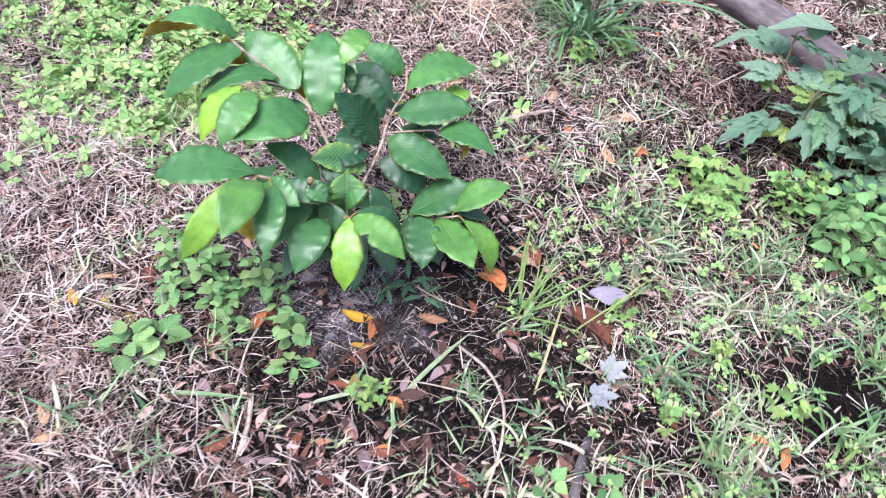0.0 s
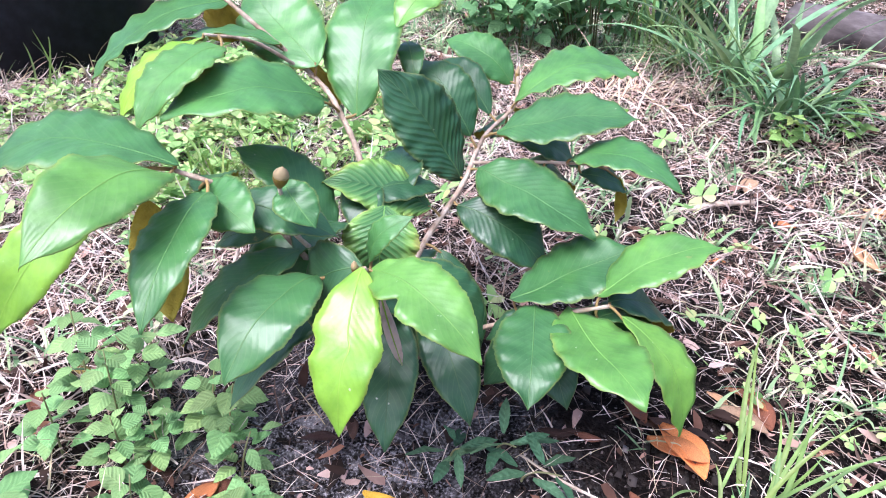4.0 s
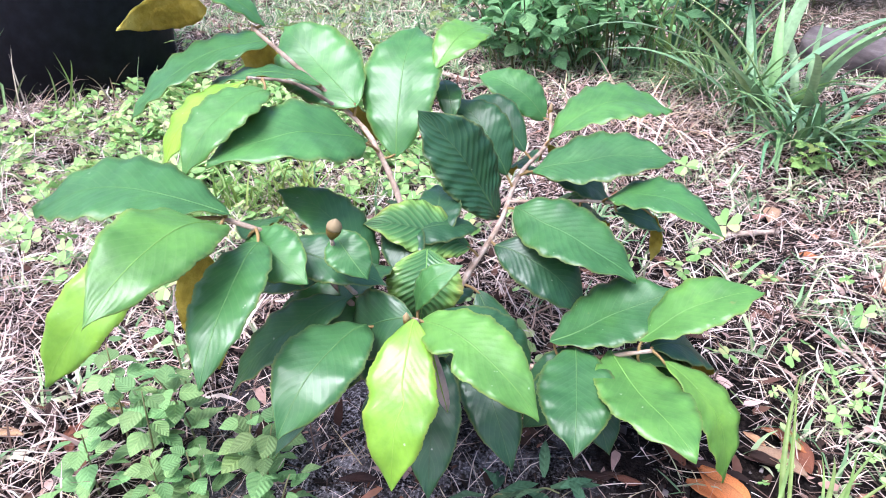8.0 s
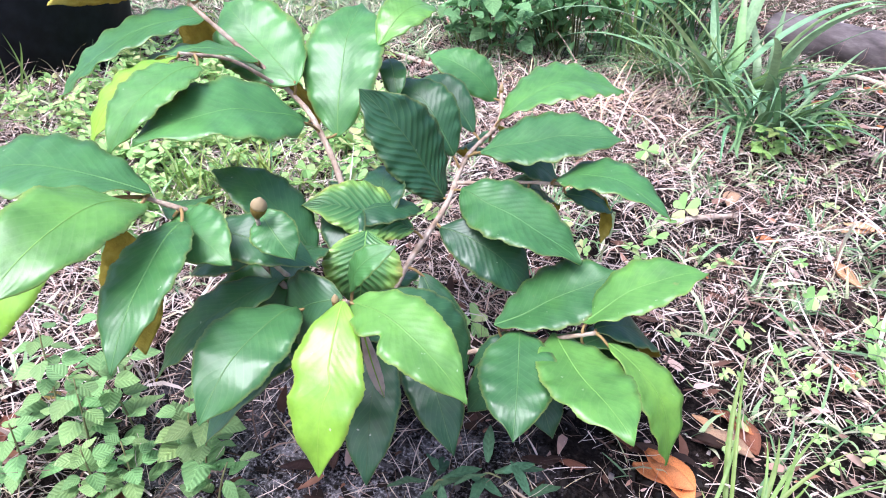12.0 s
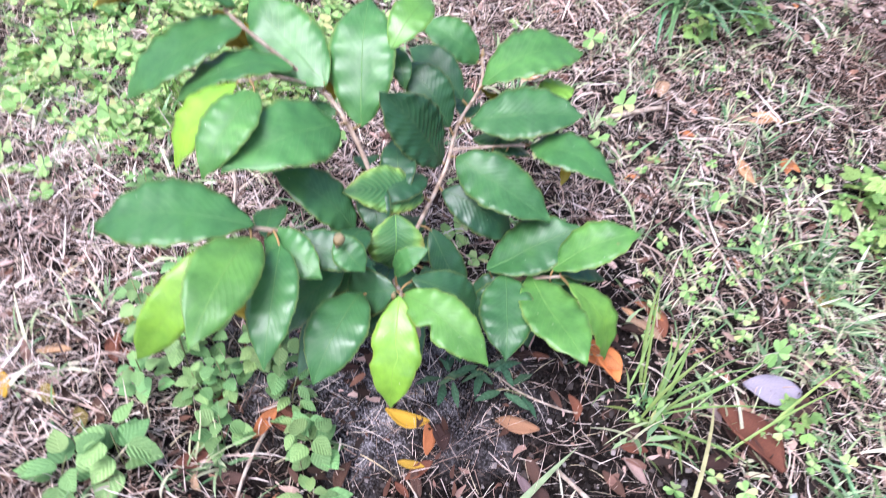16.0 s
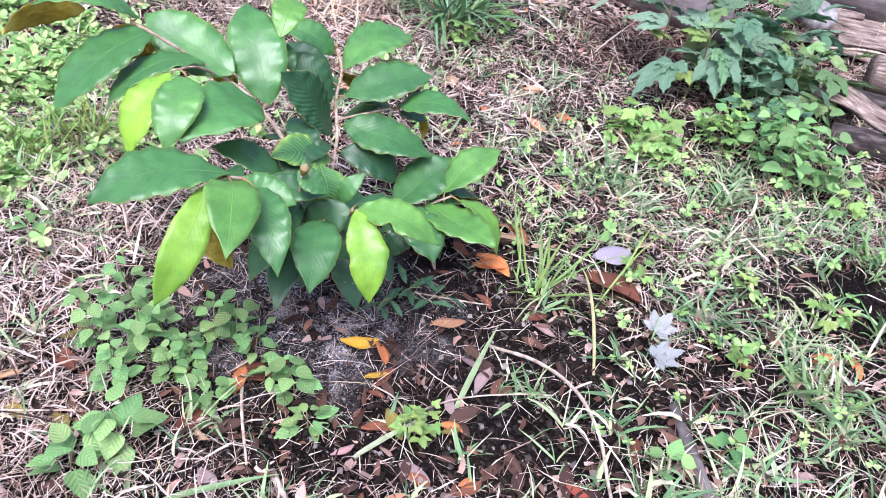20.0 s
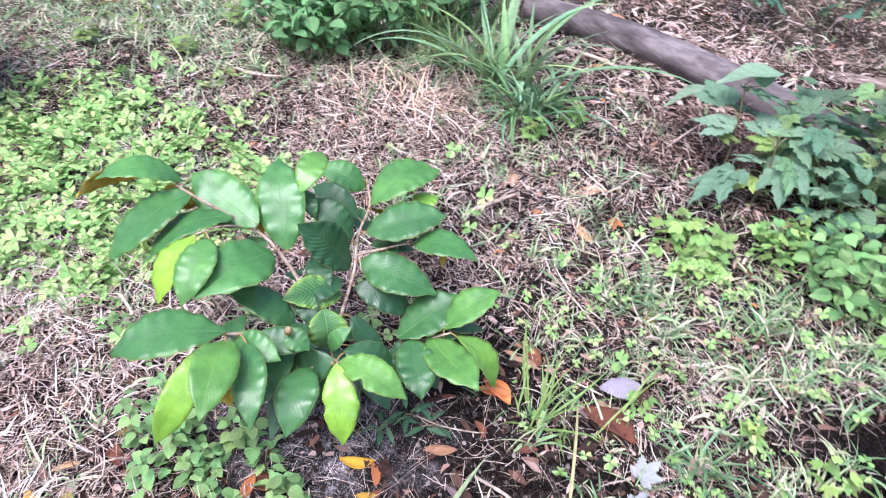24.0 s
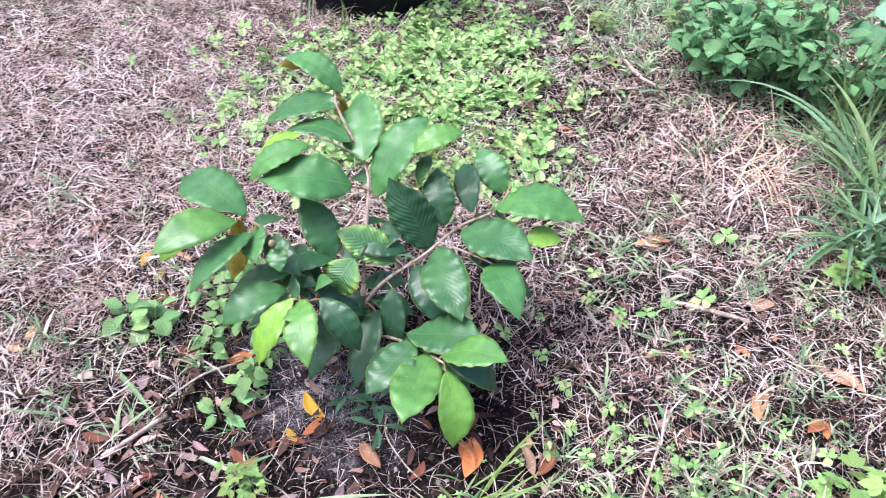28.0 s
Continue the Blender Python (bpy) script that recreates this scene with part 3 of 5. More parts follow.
def build_clover():
    """Leaves of three notched leaflets on short stalks."""
    xy = scatter(36000, -1.9, 1.5, -0.8, 1.8, clover_keep)
    n = len(xy)
    lift = RNG.uniform(0.012, 0.05, n)
    c = np.stack([xy[:, 0], xy[:, 1], ground_z(xy[:, 0], xy[:, 1]) + lift], 1)
    size = (0.009 + 0.017 * RNG.uniform(0, 1, n) ** 1.5) * np.where(xy[:, 0] > 0.1, 0.6, 1.0)
    turn, tip = RNG.uniform(0, 2 * np.pi, n), RNG.normal(0, 0.4, (n, 2))
    verts, quads, count = [], [], 0
    for leaf in range(3):
        a = turn + leaf * 2 * np.pi / 3 + RNG.normal(0, 0.15, n)
        out = np.stack([np.cos(a), np.sin(a)], 1)
        sd = np.stack([-np.sin(a), np.cos(a)], 1)
        for sign in (-1, 1):
            ring = []
            for along, wide, rise in ((0.02, 0.0, 0.0), (0.34, 0.36 * sign, 0.10), (0.70, 0.58 * sign, 0.12), (0.55, 0.0, -0.04), (1.02, 0.46 * sign, 0.04), (1.06, 0.22 * sign, -0.03), (0.90, 0.0, -0.10)):
                xyv = (out * along + sd * wide) * size[:, None]
                z = rise * size + (xyv * tip).sum(1)
                ring.append(np.c_[c[:, :2] + xyv, c[:, 2] + z])
            verts.append(np.stack(ring, 1).reshape(-1, 3))
            for face in ([0, 1, 2, 3], [3, 2, 4, 5], [0, 3, 5, 6]):
                q = np.arange(n)[:, None] * 7 + np.array([face]) + count
                quads.append(q if sign > 0 else q[:, ::-1])
            count += 7 * n
    tagged(new("clover", quads_mesh("clover", np.concatenate(verts), np.concatenate(quads), CLOVER)), "spreading light green clover with small three-part leaves", "clover", kind="stuff")


def build_roots():
    """Hair-thin pale rootlets on the bare heap."""
    xy = scatter(2600, -0.55, 0.35, -0.50, 0.08, lambda x, y: blob(x, y, -0.10, -0.18, 0.42, 0.24))
    n = len(xy)
    me = blades("rootlets", xy, RNG.gamma(3, 0.012, n) + 0.01, RNG.uniform(0.0005, 0.0014, n), np.abs(RNG.normal(0.05, 0.25, n)), RNG.normal(0.2, 0.5, n), STRAW, lift=RNG.uniform(0.001, 0.005, n), segs=4)
    tagged(new("rootlets", me), "hair-thin pale rootlets strewn on the bare soil", "roots", kind="stuff")


build_roots()
build_straw()
build_outer_straw()
build_crumbs()
build_grass()
build_clover()
build_chips()
build_pebbles()
build_bleached_straw()

# ---- the shrub ----
SHRUB_AT = Vector((-0.175, -0.105, 0.02))
shrub = thing("shrub", "young shrub with large glossy ribbed green leaves on pale stems", "shrub", SHRUB_AT)


def blade_shape(v):
    """Half width of a leaf along its length: widest past the middle, drawn out to a point."""
    return max(0.0, math.sin(math.pi * v ** 0.94)) ** 0.72 * (1 - 0.5 * (max(0, v - 0.8) / 0.2) ** 1.4)


def shrub_leaf(base, tip, up, width, arch, tone, mat=None, fold=0.16, wavy=1.15, kink=0.0, notch=None):
    """One leaf from base to tip; up: the way its upper face looks; arch: how far it bows; tone: 0 dark green to 1 yellow green."""
    b, t = Vector(base), Vector(tip)
    a = t - b
    ln = a.length
    a.normalize()
    u = Vector(up)
    u = (u - a * u.dot(a)).normalized()
    s = a.cross(u)
    rnd = random.Random(round(1000 * (base[0] + 3 * tip[1])))
    ph, freq, side_bend = rnd.uniform(0, 6.28), rnd.uniform(4.5, 7), rnd.uniform(-0.04, 0.04)
    nv, nu = 64, 8
    roll, swell = rnd.uniform(-0.35, 0.35), rnd.uniform(1.2, 2.2)
    top, uvs = [], []
    for i in range(nv + 1):
        v = i / nv
        w = max(0.0006, width * 0.51 * blade_shape(min(max(v, 0.004), 0.999)))
        line = b + a * (ln * v) + u * (ln * arch * 4 * v * (1 - v) * (1.15 - 0.3 * v)) + s * (ln * side_bend * 4 * v * (1 - v))
        line -= u * (ln * 0.07 * max(0.0, v - 0.6) ** 2 / 0.16)
        cut = notch[1] * math.exp(-((v - notch[0]) / 0.055) ** 2) if notch else 0.0
        line += s * (kink * ln * math.exp(-((v - 0.5) / 0.07) ** 2))
        for j in range(nu + 1):
            q = 2 * j / nu - 1
            h = fold * abs(q) * w - 0.10 * w * q * q
            h += wavy * width * 0.022 * math.sin(freq * 2 * math.pi * v + ph + (2.1 if q > 0 else 0)) * abs(q) ** 2.2
            h += wavy * width * 0.035 * math.sin(swell * math.pi * v + ph) * q + roll * w * q * (v - 0.35)
            h += wavy * width * 0.014 * math.sin(swell * 2.3 * math.pi * v + 2 * ph) * (1 - abs(q))
            edge = 1 + wavy * abs(q) * (0.012 * math.sin(freq * 4.1 * v + ph * 2 + q) + 0.011 * math.sin(74 * v + ph + 2 * q) + 0.006 * math.sin(131 * v + 3 * ph))
            edge += (0.014 if i % 2 else -0.010) * (abs(q) == 1) * (0.05 < v < 0.95)
            top.append(line + s * (w * q * edge * (1 - cut * (q > 0))) + u * h)
            uvs.append((0.5 + 0.5 * q, v))
    m = nu + 1
    low = [p - u * 0.0007 for p in top]
    verts = [p - SHRUB_AT for p in top + low]
    faces, index = [], []
    n = len(top)
    for i in range(nv):
        for j in range(nu):
            k = i * m + j
            faces.append((k, k + 1, k + m + 1, k + m)), index.append(0)
            faces.append((n + k, n + k + m, n + k + m + 1, n + k + 1)), index.append(1)
    if (verts[1] - verts[0]).cross(verts[m] - verts[0]).dot(u) < 0:
        faces = [tuple(reversed(f)) for f in faces]
    rim = [j for j in range(m)] + [i * m + nu for i in range(1, nv + 1)] + [nv * m + j for j in range(nu - 1, -1, -1)] + [i * m for i in range(nv - 1, 0, -1)]
    for k, c in enumerate(rim):
        d = rim[(k + 1) % len(rim)]
        faces.append((c, n + c, n + d, d)), index.append(0)
    me = mesh("leaf", verts, faces, [mat or LEAF, BACK], index, uvs + uvs)
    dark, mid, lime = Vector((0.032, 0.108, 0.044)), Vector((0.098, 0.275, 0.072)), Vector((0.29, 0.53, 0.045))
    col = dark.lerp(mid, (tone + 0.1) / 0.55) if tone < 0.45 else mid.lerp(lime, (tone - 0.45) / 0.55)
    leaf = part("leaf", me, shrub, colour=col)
    # raised pale midrib from stalk to tip
    line = [top[i * m + nu // 2] - SHRUB_AT + u * 0.0003 for i in range(nv + 1)]
    rv, rf = [], []
    for i, p in enumerate(line):
        r = 0.0008 * (1 - 0.7 * i / nv)
        rv += [p - s * r, p + u * r * 0.8, p + s * r]
    for i in range(nv):
        rf += [(3 * i, 3 * i + 1, 3 * i + 4, 3 * i + 3), (3 * i + 1, 3 * i + 2, 3 * i + 5, 3 * i + 4)]
    part("midrib", mesh("midrib", rv, rf, UNDER), leaf, colour=col * 0.9 + Vector((0.05, 0.065, 0.025)))
    # stalk that joins the leaf to the nearest branch
    root = b - SHRUB_AT
    joint = min(BRANCHES, key=lambda p: (p - root).length + 0.3 * max(0, p.z - root.z))
    if 0.003 < (joint - root).length < 0.055:
        mid = joint.lerp(root, 0.55) + Vector((0, 0, 0.03 * (joint - root).length))
        rod = curve_points([joint, mid, root + a * 0.004], 3)
        part("stalk", mesh("stalk", *tube(rod, [0.0017 - 0.0005 * i / len(rod) for i in range(len(rod))], 6), UNDER), leaf, colour=(0.36, 0.24, 0.10))
    return leaf


BRANCHES = []


def shrub_stem(name, ctrl, r0, r1, mat=TWIG):
    pts = curve_points([Vector(p) - SHRUB_AT for p in ctrl], 7)
    n = len(pts)
    BRANCHES.extend(pts)
    radii = [(r0 + (r1 - r0) * i / (n - 1)) * (1 + 0.12 * math.sin(i * 2.4)) for i in range(n)]
    return part(name, mesh(name, *tube(pts, radii, 8), mat), shrub)


shrub_stem("trunk", [(-0.175, -0.105, -0.02), (-0.178, -0.10, 0.05), (-0.185, -0.09, 0.12), (-0.20, -0.08, 0.18)], 0.0080, 0.0055, STEM)
shrub_stem("branch", [(-0.201, -0.081, 0.184), (-0.245, -0.050, 0.277), (-0.286, -0.024, 0.323), (-0.326, -0.009, 0.353), (-0.422, -0.014, 0.421), (-0.461, -0.001, 0.436)], 0.0036, 0.0024, STEM)
shrub_stem("branch", [(-0.185, -0.090, 0.140), (-0.171, -0.050, 0.199), (-0.160, 0.029, 0.240), (-0.164, 0.100, 0.273), (-0.154, 0.179, 0.293), (-0.165, 0.220, 0.322)], 0.0036, 0.0024, STEM)
shrub_stem("branch", [(-0.185, -0.090, 0.120), (-0.165, -0.164, 0.203), (-0.136, -0.223, 0.257), (-0.128, -0.247, 0.280)], 0.0030, 0.0022, STEM)
shrub_stem("branch", [(-0.180, -0.100, 0.100), (-0.203, -0.190, 0.219), (-0.256, -0.222, 0.303), (-0.302, -0.259, 0.338)], 0.0035, 0.0022, STEM)
shrub_stem("branch", [(-0.178, -0.100, 0.060), (-0.120, -0.080, 0.110), (-0.050, -0.060, 0.140), (0.038, -0.055, 0.179)], 0.0035, 0.0022, STEM)
shrub_stem("branch", [(-0.161, 0.060, 0.256), (-0.086, 0.102, 0.255), (-0.034, 0.128, 0.252)], 0.0023, 0.0017, STEM)
shrub_stem("branch", [(-0.341, -0.009, 0.360), (-0.361, -0.064, 0.399), (-0.387, -0.107, 0.412)], 0.0022, 0.0015, STEM)

shrub_leaf((-0.521, -0.005, 0.454), (-0.628, -0.039, 0.430), (-0.10, 0.91, 0.40), 0.046, 0.15, 0.1)
shrub_leaf((-0.453, 0.011, 0.437), (-0.568, -0.060, 0.484), (0.39, -0.01, 0.92), 0.057, 0.15, 0.46)
shrub_leaf((-0.433, -0.006, 0.428), (-0.556, -0.118, 0.355), (-0.15, -0.41, 0.90), 0.085, 0.10, 0.36)
shrub_leaf((-0.359, -0.023, 0.390), (-0.484, -0.118, 0.365), (-0.14, -0.08, 0.99), 0.076, 0.15, 0.4)
shrub_leaf((-0.389, -0.106, 0.408), (-0.443, -0.195, 0.327), (-0.33, -0.52, 0.79), 0.061, 0.11, 1.0)
shrub_leaf((-0.366, -0.104, 0.401), (-0.385, -0.217, 0.353), (0.10, -0.40, 0.91), 0.064, 0.15, 0.5)
# this leaf's tone is raised to stand for overcast sheen on its face
shrub_leaf((-0.282, -0.060, 0.346), (-0.360, -0.205, 0.367), (0.37, -0.06, 0.93), 0.098, 0.12, 0.45)
shrub_leaf((-0.318, -0.014, 0.369), (-0.453, 0.042, 0.438), (0.14, -0.62, 0.77), 0.092, -0.02, 0.46)
shrub_leaf((-0.268, -0.018, 0.319), (-0.308, 0.108, 0.442), (0.11, -0.68, 0.73), 0.089, 0.10, 0.4)
shrub_leaf((-0.251, 0.048, 0.405), (-0.231, 0.146, 0.438), (0.13, -0.34, 0.93), 0.053, 0.15, 0.6)
shrub_leaf((-0.265, 0.096, 0.378), (-0.231, 0.050, 0.346), (0.15, -0.49, 0.86), 0.029, 0.15, 0.2)
shrub_leaf((-0.169, 0.210, 0.313), (-0.262, 0.207, 0.364), (0.41, -0.56, 0.72), 0.061, 0.15, 0.4)
shrub_leaf((-0.149, 0.169, 0.302), (-0.020, 0.278, 0.336), (-0.08, -0.21, 0.97), 0.093, 0.14, 0.5)
shrub_leaf((-0.146, 0.098, 0.284), (0.010, 0.134, 0.321), (-0.15, -0.31, 0.94), 0.089, 0.03, 0.2, FINE_RIBBED)
shrub_leaf((-0.149, 0.048, 0.255), (0.005, -0.002, 0.231), (0.03, -0.37, 0.93), 0.084, 0.06, 0.2, FINE_RIBBED)
shrub_leaf((-0.053, 0.099, 0.267), (0.079, 0.061, 0.270), (-0.06, -0.14, 0.99), 0.069, 0.15, 0.42)
shrub_leaf((-0.154, 0.002, 0.226), (-0.043, -0.001, 0.172), (0.36, -0.54, 0.77), 0.067, 0.15, -0.1, FINE_RIBBED)
shrub_leaf((-0.063, -0.066, 0.165), (0.047, 0.015, 0.220), (-0.24, -0.30, 0.92), 0.086, -0.02, 0.2)
shrub_leaf((0.024, -0.051, 0.184), (0.124, 0.005, 0.244), (-0.36, -0.30, 0.88), 0.068, 0.07, 0.55)
shrub_leaf((-0.003, -0.051, 0.163), (0.098, -0.173, 0.174), (-0.09, 0.01, 1.00), 0.082, -0.02, 0.56)
shrub_leaf((0.051, -0.059, 0.173), (0.134, -0.088, 0.075), (0.72, -0.19, 0.67), 0.062, 0.15, 0.68)
shrub_leaf((-0.036, -0.066, 0.166), (-0.001, -0.185, 0.141), (0.09, -0.18, 0.98), 0.074, 0.04, 0.2)
shrub_leaf((0.035, -0.048, 0.179), (0.088, 0.042, 0.101), (0.62, 0.27, 0.73), 0.057, 0.15, -0.1)
shrub_leaf((-0.172, -0.029, 0.234), (-0.255, -0.107, 0.282), (0.63, -0.21, 0.75), 0.064, 0.04, 0.0, MOTTLED)
shrub_leaf((-0.185, -0.109, 0.266), (-0.175, -0.145, 0.202), (0.45, -0.75, 0.49), 0.073, 0.26, 0.5, MOTTLED)
shrub_leaf((-0.169, 0.047, 0.238), (-0.239, -0.008, 0.373), (0.86, -0.43, 0.27), 0.081, 0.03, -0.1, RIBBED)
shrub_leaf((-0.171, 0.076, 0.282), (-0.247, 0.100, 0.361), (0.49, -0.59, 0.65), 0.063, 0.15, 0.0, FINE_RIBBED)
shrub_leaf((-0.170, 0.136, 0.292), (-0.270, 0.178, 0.336), (0.15, -0.51, 0.84), 0.051, 0.15, 0.0)
shrub_leaf((-0.236, -0.124, 0.231), (-0.333, -0.138, 0.317), (0.67, -0.18, 0.72), 0.067, 0.10, 0.16)
shrub_leaf((-0.130, -0.201, 0.260), (-0.049, -0.168, 0.186), (0.71, -0.28, 0.65), 0.051, 0.15, 0.0)
shrub_leaf((-0.296, -0.258, 0.342), (-0.455, -0.319, 0.347), (0.07, -0.11, 0.99), 0.087, 0.11, 0.3)
shrub_leaf((-0.318, -0.297, 0.348), (-0.375, -0.405, 0.240), (0.23, -0.75, 0.62), 0.049, 0.13, 0.86)
shrub_leaf((-0.289, -0.275, 0.341), (-0.276, -0.423, 0.343), (0.24, -0.11, 0.96), 0.067, 0.15, 0.58)
shrub_leaf((-0.265, -0.260, 0.325), (-0.226, -0.389, 0.285), (0.05, -0.28, 0.96), 0.054, 0.12, 0.35)
shrub_leaf((-0.180, -0.238, 0.255), (-0.190, -0.355, 0.227), (0.14, -0.24, 0.96), 0.066, 0.15, 0.2)
shrub_leaf((-0.129, -0.248, 0.281), (-0.109, -0.333, 0.182), (0.05, -0.75, 0.66), 0.054, 0.14, 0.9, kink=-0.03, wavy=1.2)
shrub_leaf((-0.127, -0.238, 0.275), (-0.012, -0.283, 0.254), (0.02, -0.38, 0.92), 0.056, 0.14, 0.6, wavy=1.3, notch=(0.42, 0.45))
shrub_leaf((-0.154, -0.196, 0.253), (-0.118, -0.186, 0.303), (-0.44, -0.76, 0.48), 0.028, 0.15, 0.4)
shrub_leaf((-0.293, -0.241, 0.315), (-0.210, -0.279, 0.313), (0.3, -0.6, 0.7), 0.050, 0.06, 0.4)
shrub_leaf((-0.209, -0.234, 0.334), (-0.168, -0.253, 0.312), (0.25, -0.55, 0.8), 0.036, 0.08, 0.3)


# buds and hidden lower leaves of the shrub; the lowest tones stand for crown shade
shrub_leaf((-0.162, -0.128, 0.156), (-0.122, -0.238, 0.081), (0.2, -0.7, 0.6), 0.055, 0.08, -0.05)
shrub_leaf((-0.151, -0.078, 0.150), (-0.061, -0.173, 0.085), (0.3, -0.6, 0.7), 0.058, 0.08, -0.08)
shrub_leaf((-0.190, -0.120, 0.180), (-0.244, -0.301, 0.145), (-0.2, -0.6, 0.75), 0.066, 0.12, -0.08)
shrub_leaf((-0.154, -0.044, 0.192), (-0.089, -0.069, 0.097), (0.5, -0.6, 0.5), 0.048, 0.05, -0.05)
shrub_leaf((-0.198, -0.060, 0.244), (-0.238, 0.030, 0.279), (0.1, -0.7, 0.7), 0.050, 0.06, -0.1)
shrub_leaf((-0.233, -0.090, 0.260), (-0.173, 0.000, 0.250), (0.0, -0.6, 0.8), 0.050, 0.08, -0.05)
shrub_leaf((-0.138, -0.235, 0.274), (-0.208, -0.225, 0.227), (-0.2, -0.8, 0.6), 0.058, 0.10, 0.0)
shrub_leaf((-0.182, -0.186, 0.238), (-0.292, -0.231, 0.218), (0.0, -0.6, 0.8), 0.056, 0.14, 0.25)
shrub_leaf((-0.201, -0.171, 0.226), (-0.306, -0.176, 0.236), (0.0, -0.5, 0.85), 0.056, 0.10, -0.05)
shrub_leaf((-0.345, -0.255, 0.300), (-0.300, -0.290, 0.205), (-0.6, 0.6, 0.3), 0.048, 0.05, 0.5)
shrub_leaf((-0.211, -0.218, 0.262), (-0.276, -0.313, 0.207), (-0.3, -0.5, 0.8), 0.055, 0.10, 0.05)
shrub_leaf((-0.448, 0.012, 0.423), (-0.485, 0.014, 0.375), (0.1, 0.9, 0.3), 0.060, 0.04, 0.2)
shrub_leaf((-0.354, 0.002, 0.374), (-0.339, 0.062, 0.299), (0.3, 0.7, 0.5), 0.050, 0.06, 0.2)
shrub_leaf((-0.151, 0.177, 0.292), (-0.116, 0.217, 0.227), (0.3, 0.7, 0.6), 0.050, 0.06, 0.2)
shrub_leaf((-0.138, 0.116, 0.273), (-0.058, 0.171, 0.233), (0.2, -0.3, 0.9), 0.055, 0.10, 0.0)
shrub_leaf((-0.004, 0.149, 0.234), (0.004, 0.135, 0.181), (0.5, 0.8, 0.2), 0.020, 0.03, 0.5)
shrub_leaf((-0.066, 0.186, 0.284), (-0.020, 0.238, 0.294), (0.1, -0.2, 0.95), 0.050, 0.10, 0.8)
shrub_leaf((-0.119, -0.238, 0.253), (-0.108, -0.219, 0.166), (0.6, -0.7, 0.3), 0.011, 0.02, 0.9, LITTER).color = (0.74, 0.64, 0.56, 1.0)
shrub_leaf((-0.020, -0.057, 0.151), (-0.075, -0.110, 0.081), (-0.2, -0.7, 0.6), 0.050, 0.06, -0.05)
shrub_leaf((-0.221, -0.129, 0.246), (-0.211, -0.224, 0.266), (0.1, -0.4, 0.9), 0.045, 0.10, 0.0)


# leaves that hang inside the crown, their green darkened to give it shaded depth
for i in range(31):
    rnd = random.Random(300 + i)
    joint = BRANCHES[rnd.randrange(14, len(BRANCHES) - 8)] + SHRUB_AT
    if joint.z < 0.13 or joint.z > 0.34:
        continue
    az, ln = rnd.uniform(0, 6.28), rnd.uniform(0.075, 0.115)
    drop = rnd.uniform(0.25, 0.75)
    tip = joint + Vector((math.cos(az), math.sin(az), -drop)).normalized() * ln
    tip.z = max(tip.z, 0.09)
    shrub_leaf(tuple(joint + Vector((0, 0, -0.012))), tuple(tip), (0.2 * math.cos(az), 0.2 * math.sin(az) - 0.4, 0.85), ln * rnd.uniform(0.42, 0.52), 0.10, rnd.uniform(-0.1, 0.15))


def bud(at, way, ln, r):
    pts = [Vector(at) - SHRUB_AT + Vector(way).normalized() * ln * k / 6 for k in range(7)]
    body = part("bud", mesh("bud", *tube(pts[:5], [r * s for s in (0.25, 0.62, 0.9, 1.0, 0.92)], 9), UNDER), shrub, "brown leaf bud with a cream tip", colour=(0.20, 0.13, 0.03))
    part("bud_tip", mesh("bud_tip", *tube(pts[3:], [r * s for s in (0.94, 1.03, 0.70, 0.12)], 9), UNDER), body, "cream furry tip", colour=(0.42, 0.31, 0.18))


bud((-0.136, -0.248, 0.272), (0.1, -0.2, 1), 0.016, 0.003)
bud((-0.203, -0.248, 0.336), (0.35, -0.1, 1), 0.021, 0.0064)
bud((-0.165, 0.215, 0.312), (0, 0.3, 1), 0.022, 0.003)
bud((-0.455, -0.005, 0.423), (-0.4, 0.3, 1), 0.02, 0.003)
shrub_stem("bud_stalk", [(-0.205, -0.185, 0.235), (-0.208, -0.230, 0.290), (-0.203, -0.248, 0.338)], 0.0025, 0.0018)

# ---- small leaf shapes, shared by the weeds ----


def outline_leaf(name, shape, mat, fold=0.2, droop=0.10, cols=2):
    """A thin leaf one unit long on the x axis from a list of (along, half width); folded on its midrib and drooping."""
    verts, faces = [], []
    n = len(shape)
    for x, w in shape:
        for j in range(2 * cols + 1):
            q = j / cols - 1
            verts.append((x, w * q, fold * abs(q) * w - droop * x * x + 0.03 * math.sin(9 * x + 3 * q)))
    m = 2 * cols + 1
    for i in range(n - 1):
        for j in range(m - 1):
            k = i * m + j
            faces.append((k, k + m, k + m + 1, k + 1))
    return mesh(name, verts, faces, mat)


def lobed_leaf(name, mat, lobes, droop=0.2):
    """A leaf of several pointed lobes from one stalk: (angle, length, width)."""
    verts, faces = [], []
    for ang, ln, wd in lobes:
        a = radians(ang)
        base = len(verts)
        for i in range(13):
            x = i / 12
            w = max(0.04, math.sin(math.pi * x ** 0.85) ** 0.9) * (0.80 if i % 2 else 1.06)
            for q in (-1, -0.5, 0, 0.5, 1):
                px, py = x * ln, w * wd * q
                X, Y = px * math.cos(a) - py * math.sin(a), px * math.sin(a) + py * math.cos(a)
                verts.append((X, Y, 0.30 * abs(py) - droop * (X * X + Y * Y) + 0.0015 * ang / 30 + 0.022 * math.sin(11 * x + 4 * q + ang) + (0.018 if i % 2 else -0.012) * abs(q)))
        for i in range(12):
            for j in range(4):
                k = base + 5 * i + j
                faces.append((k, k + 5, k + 6, k + 1))
    return mesh(name, verts, faces, mat)


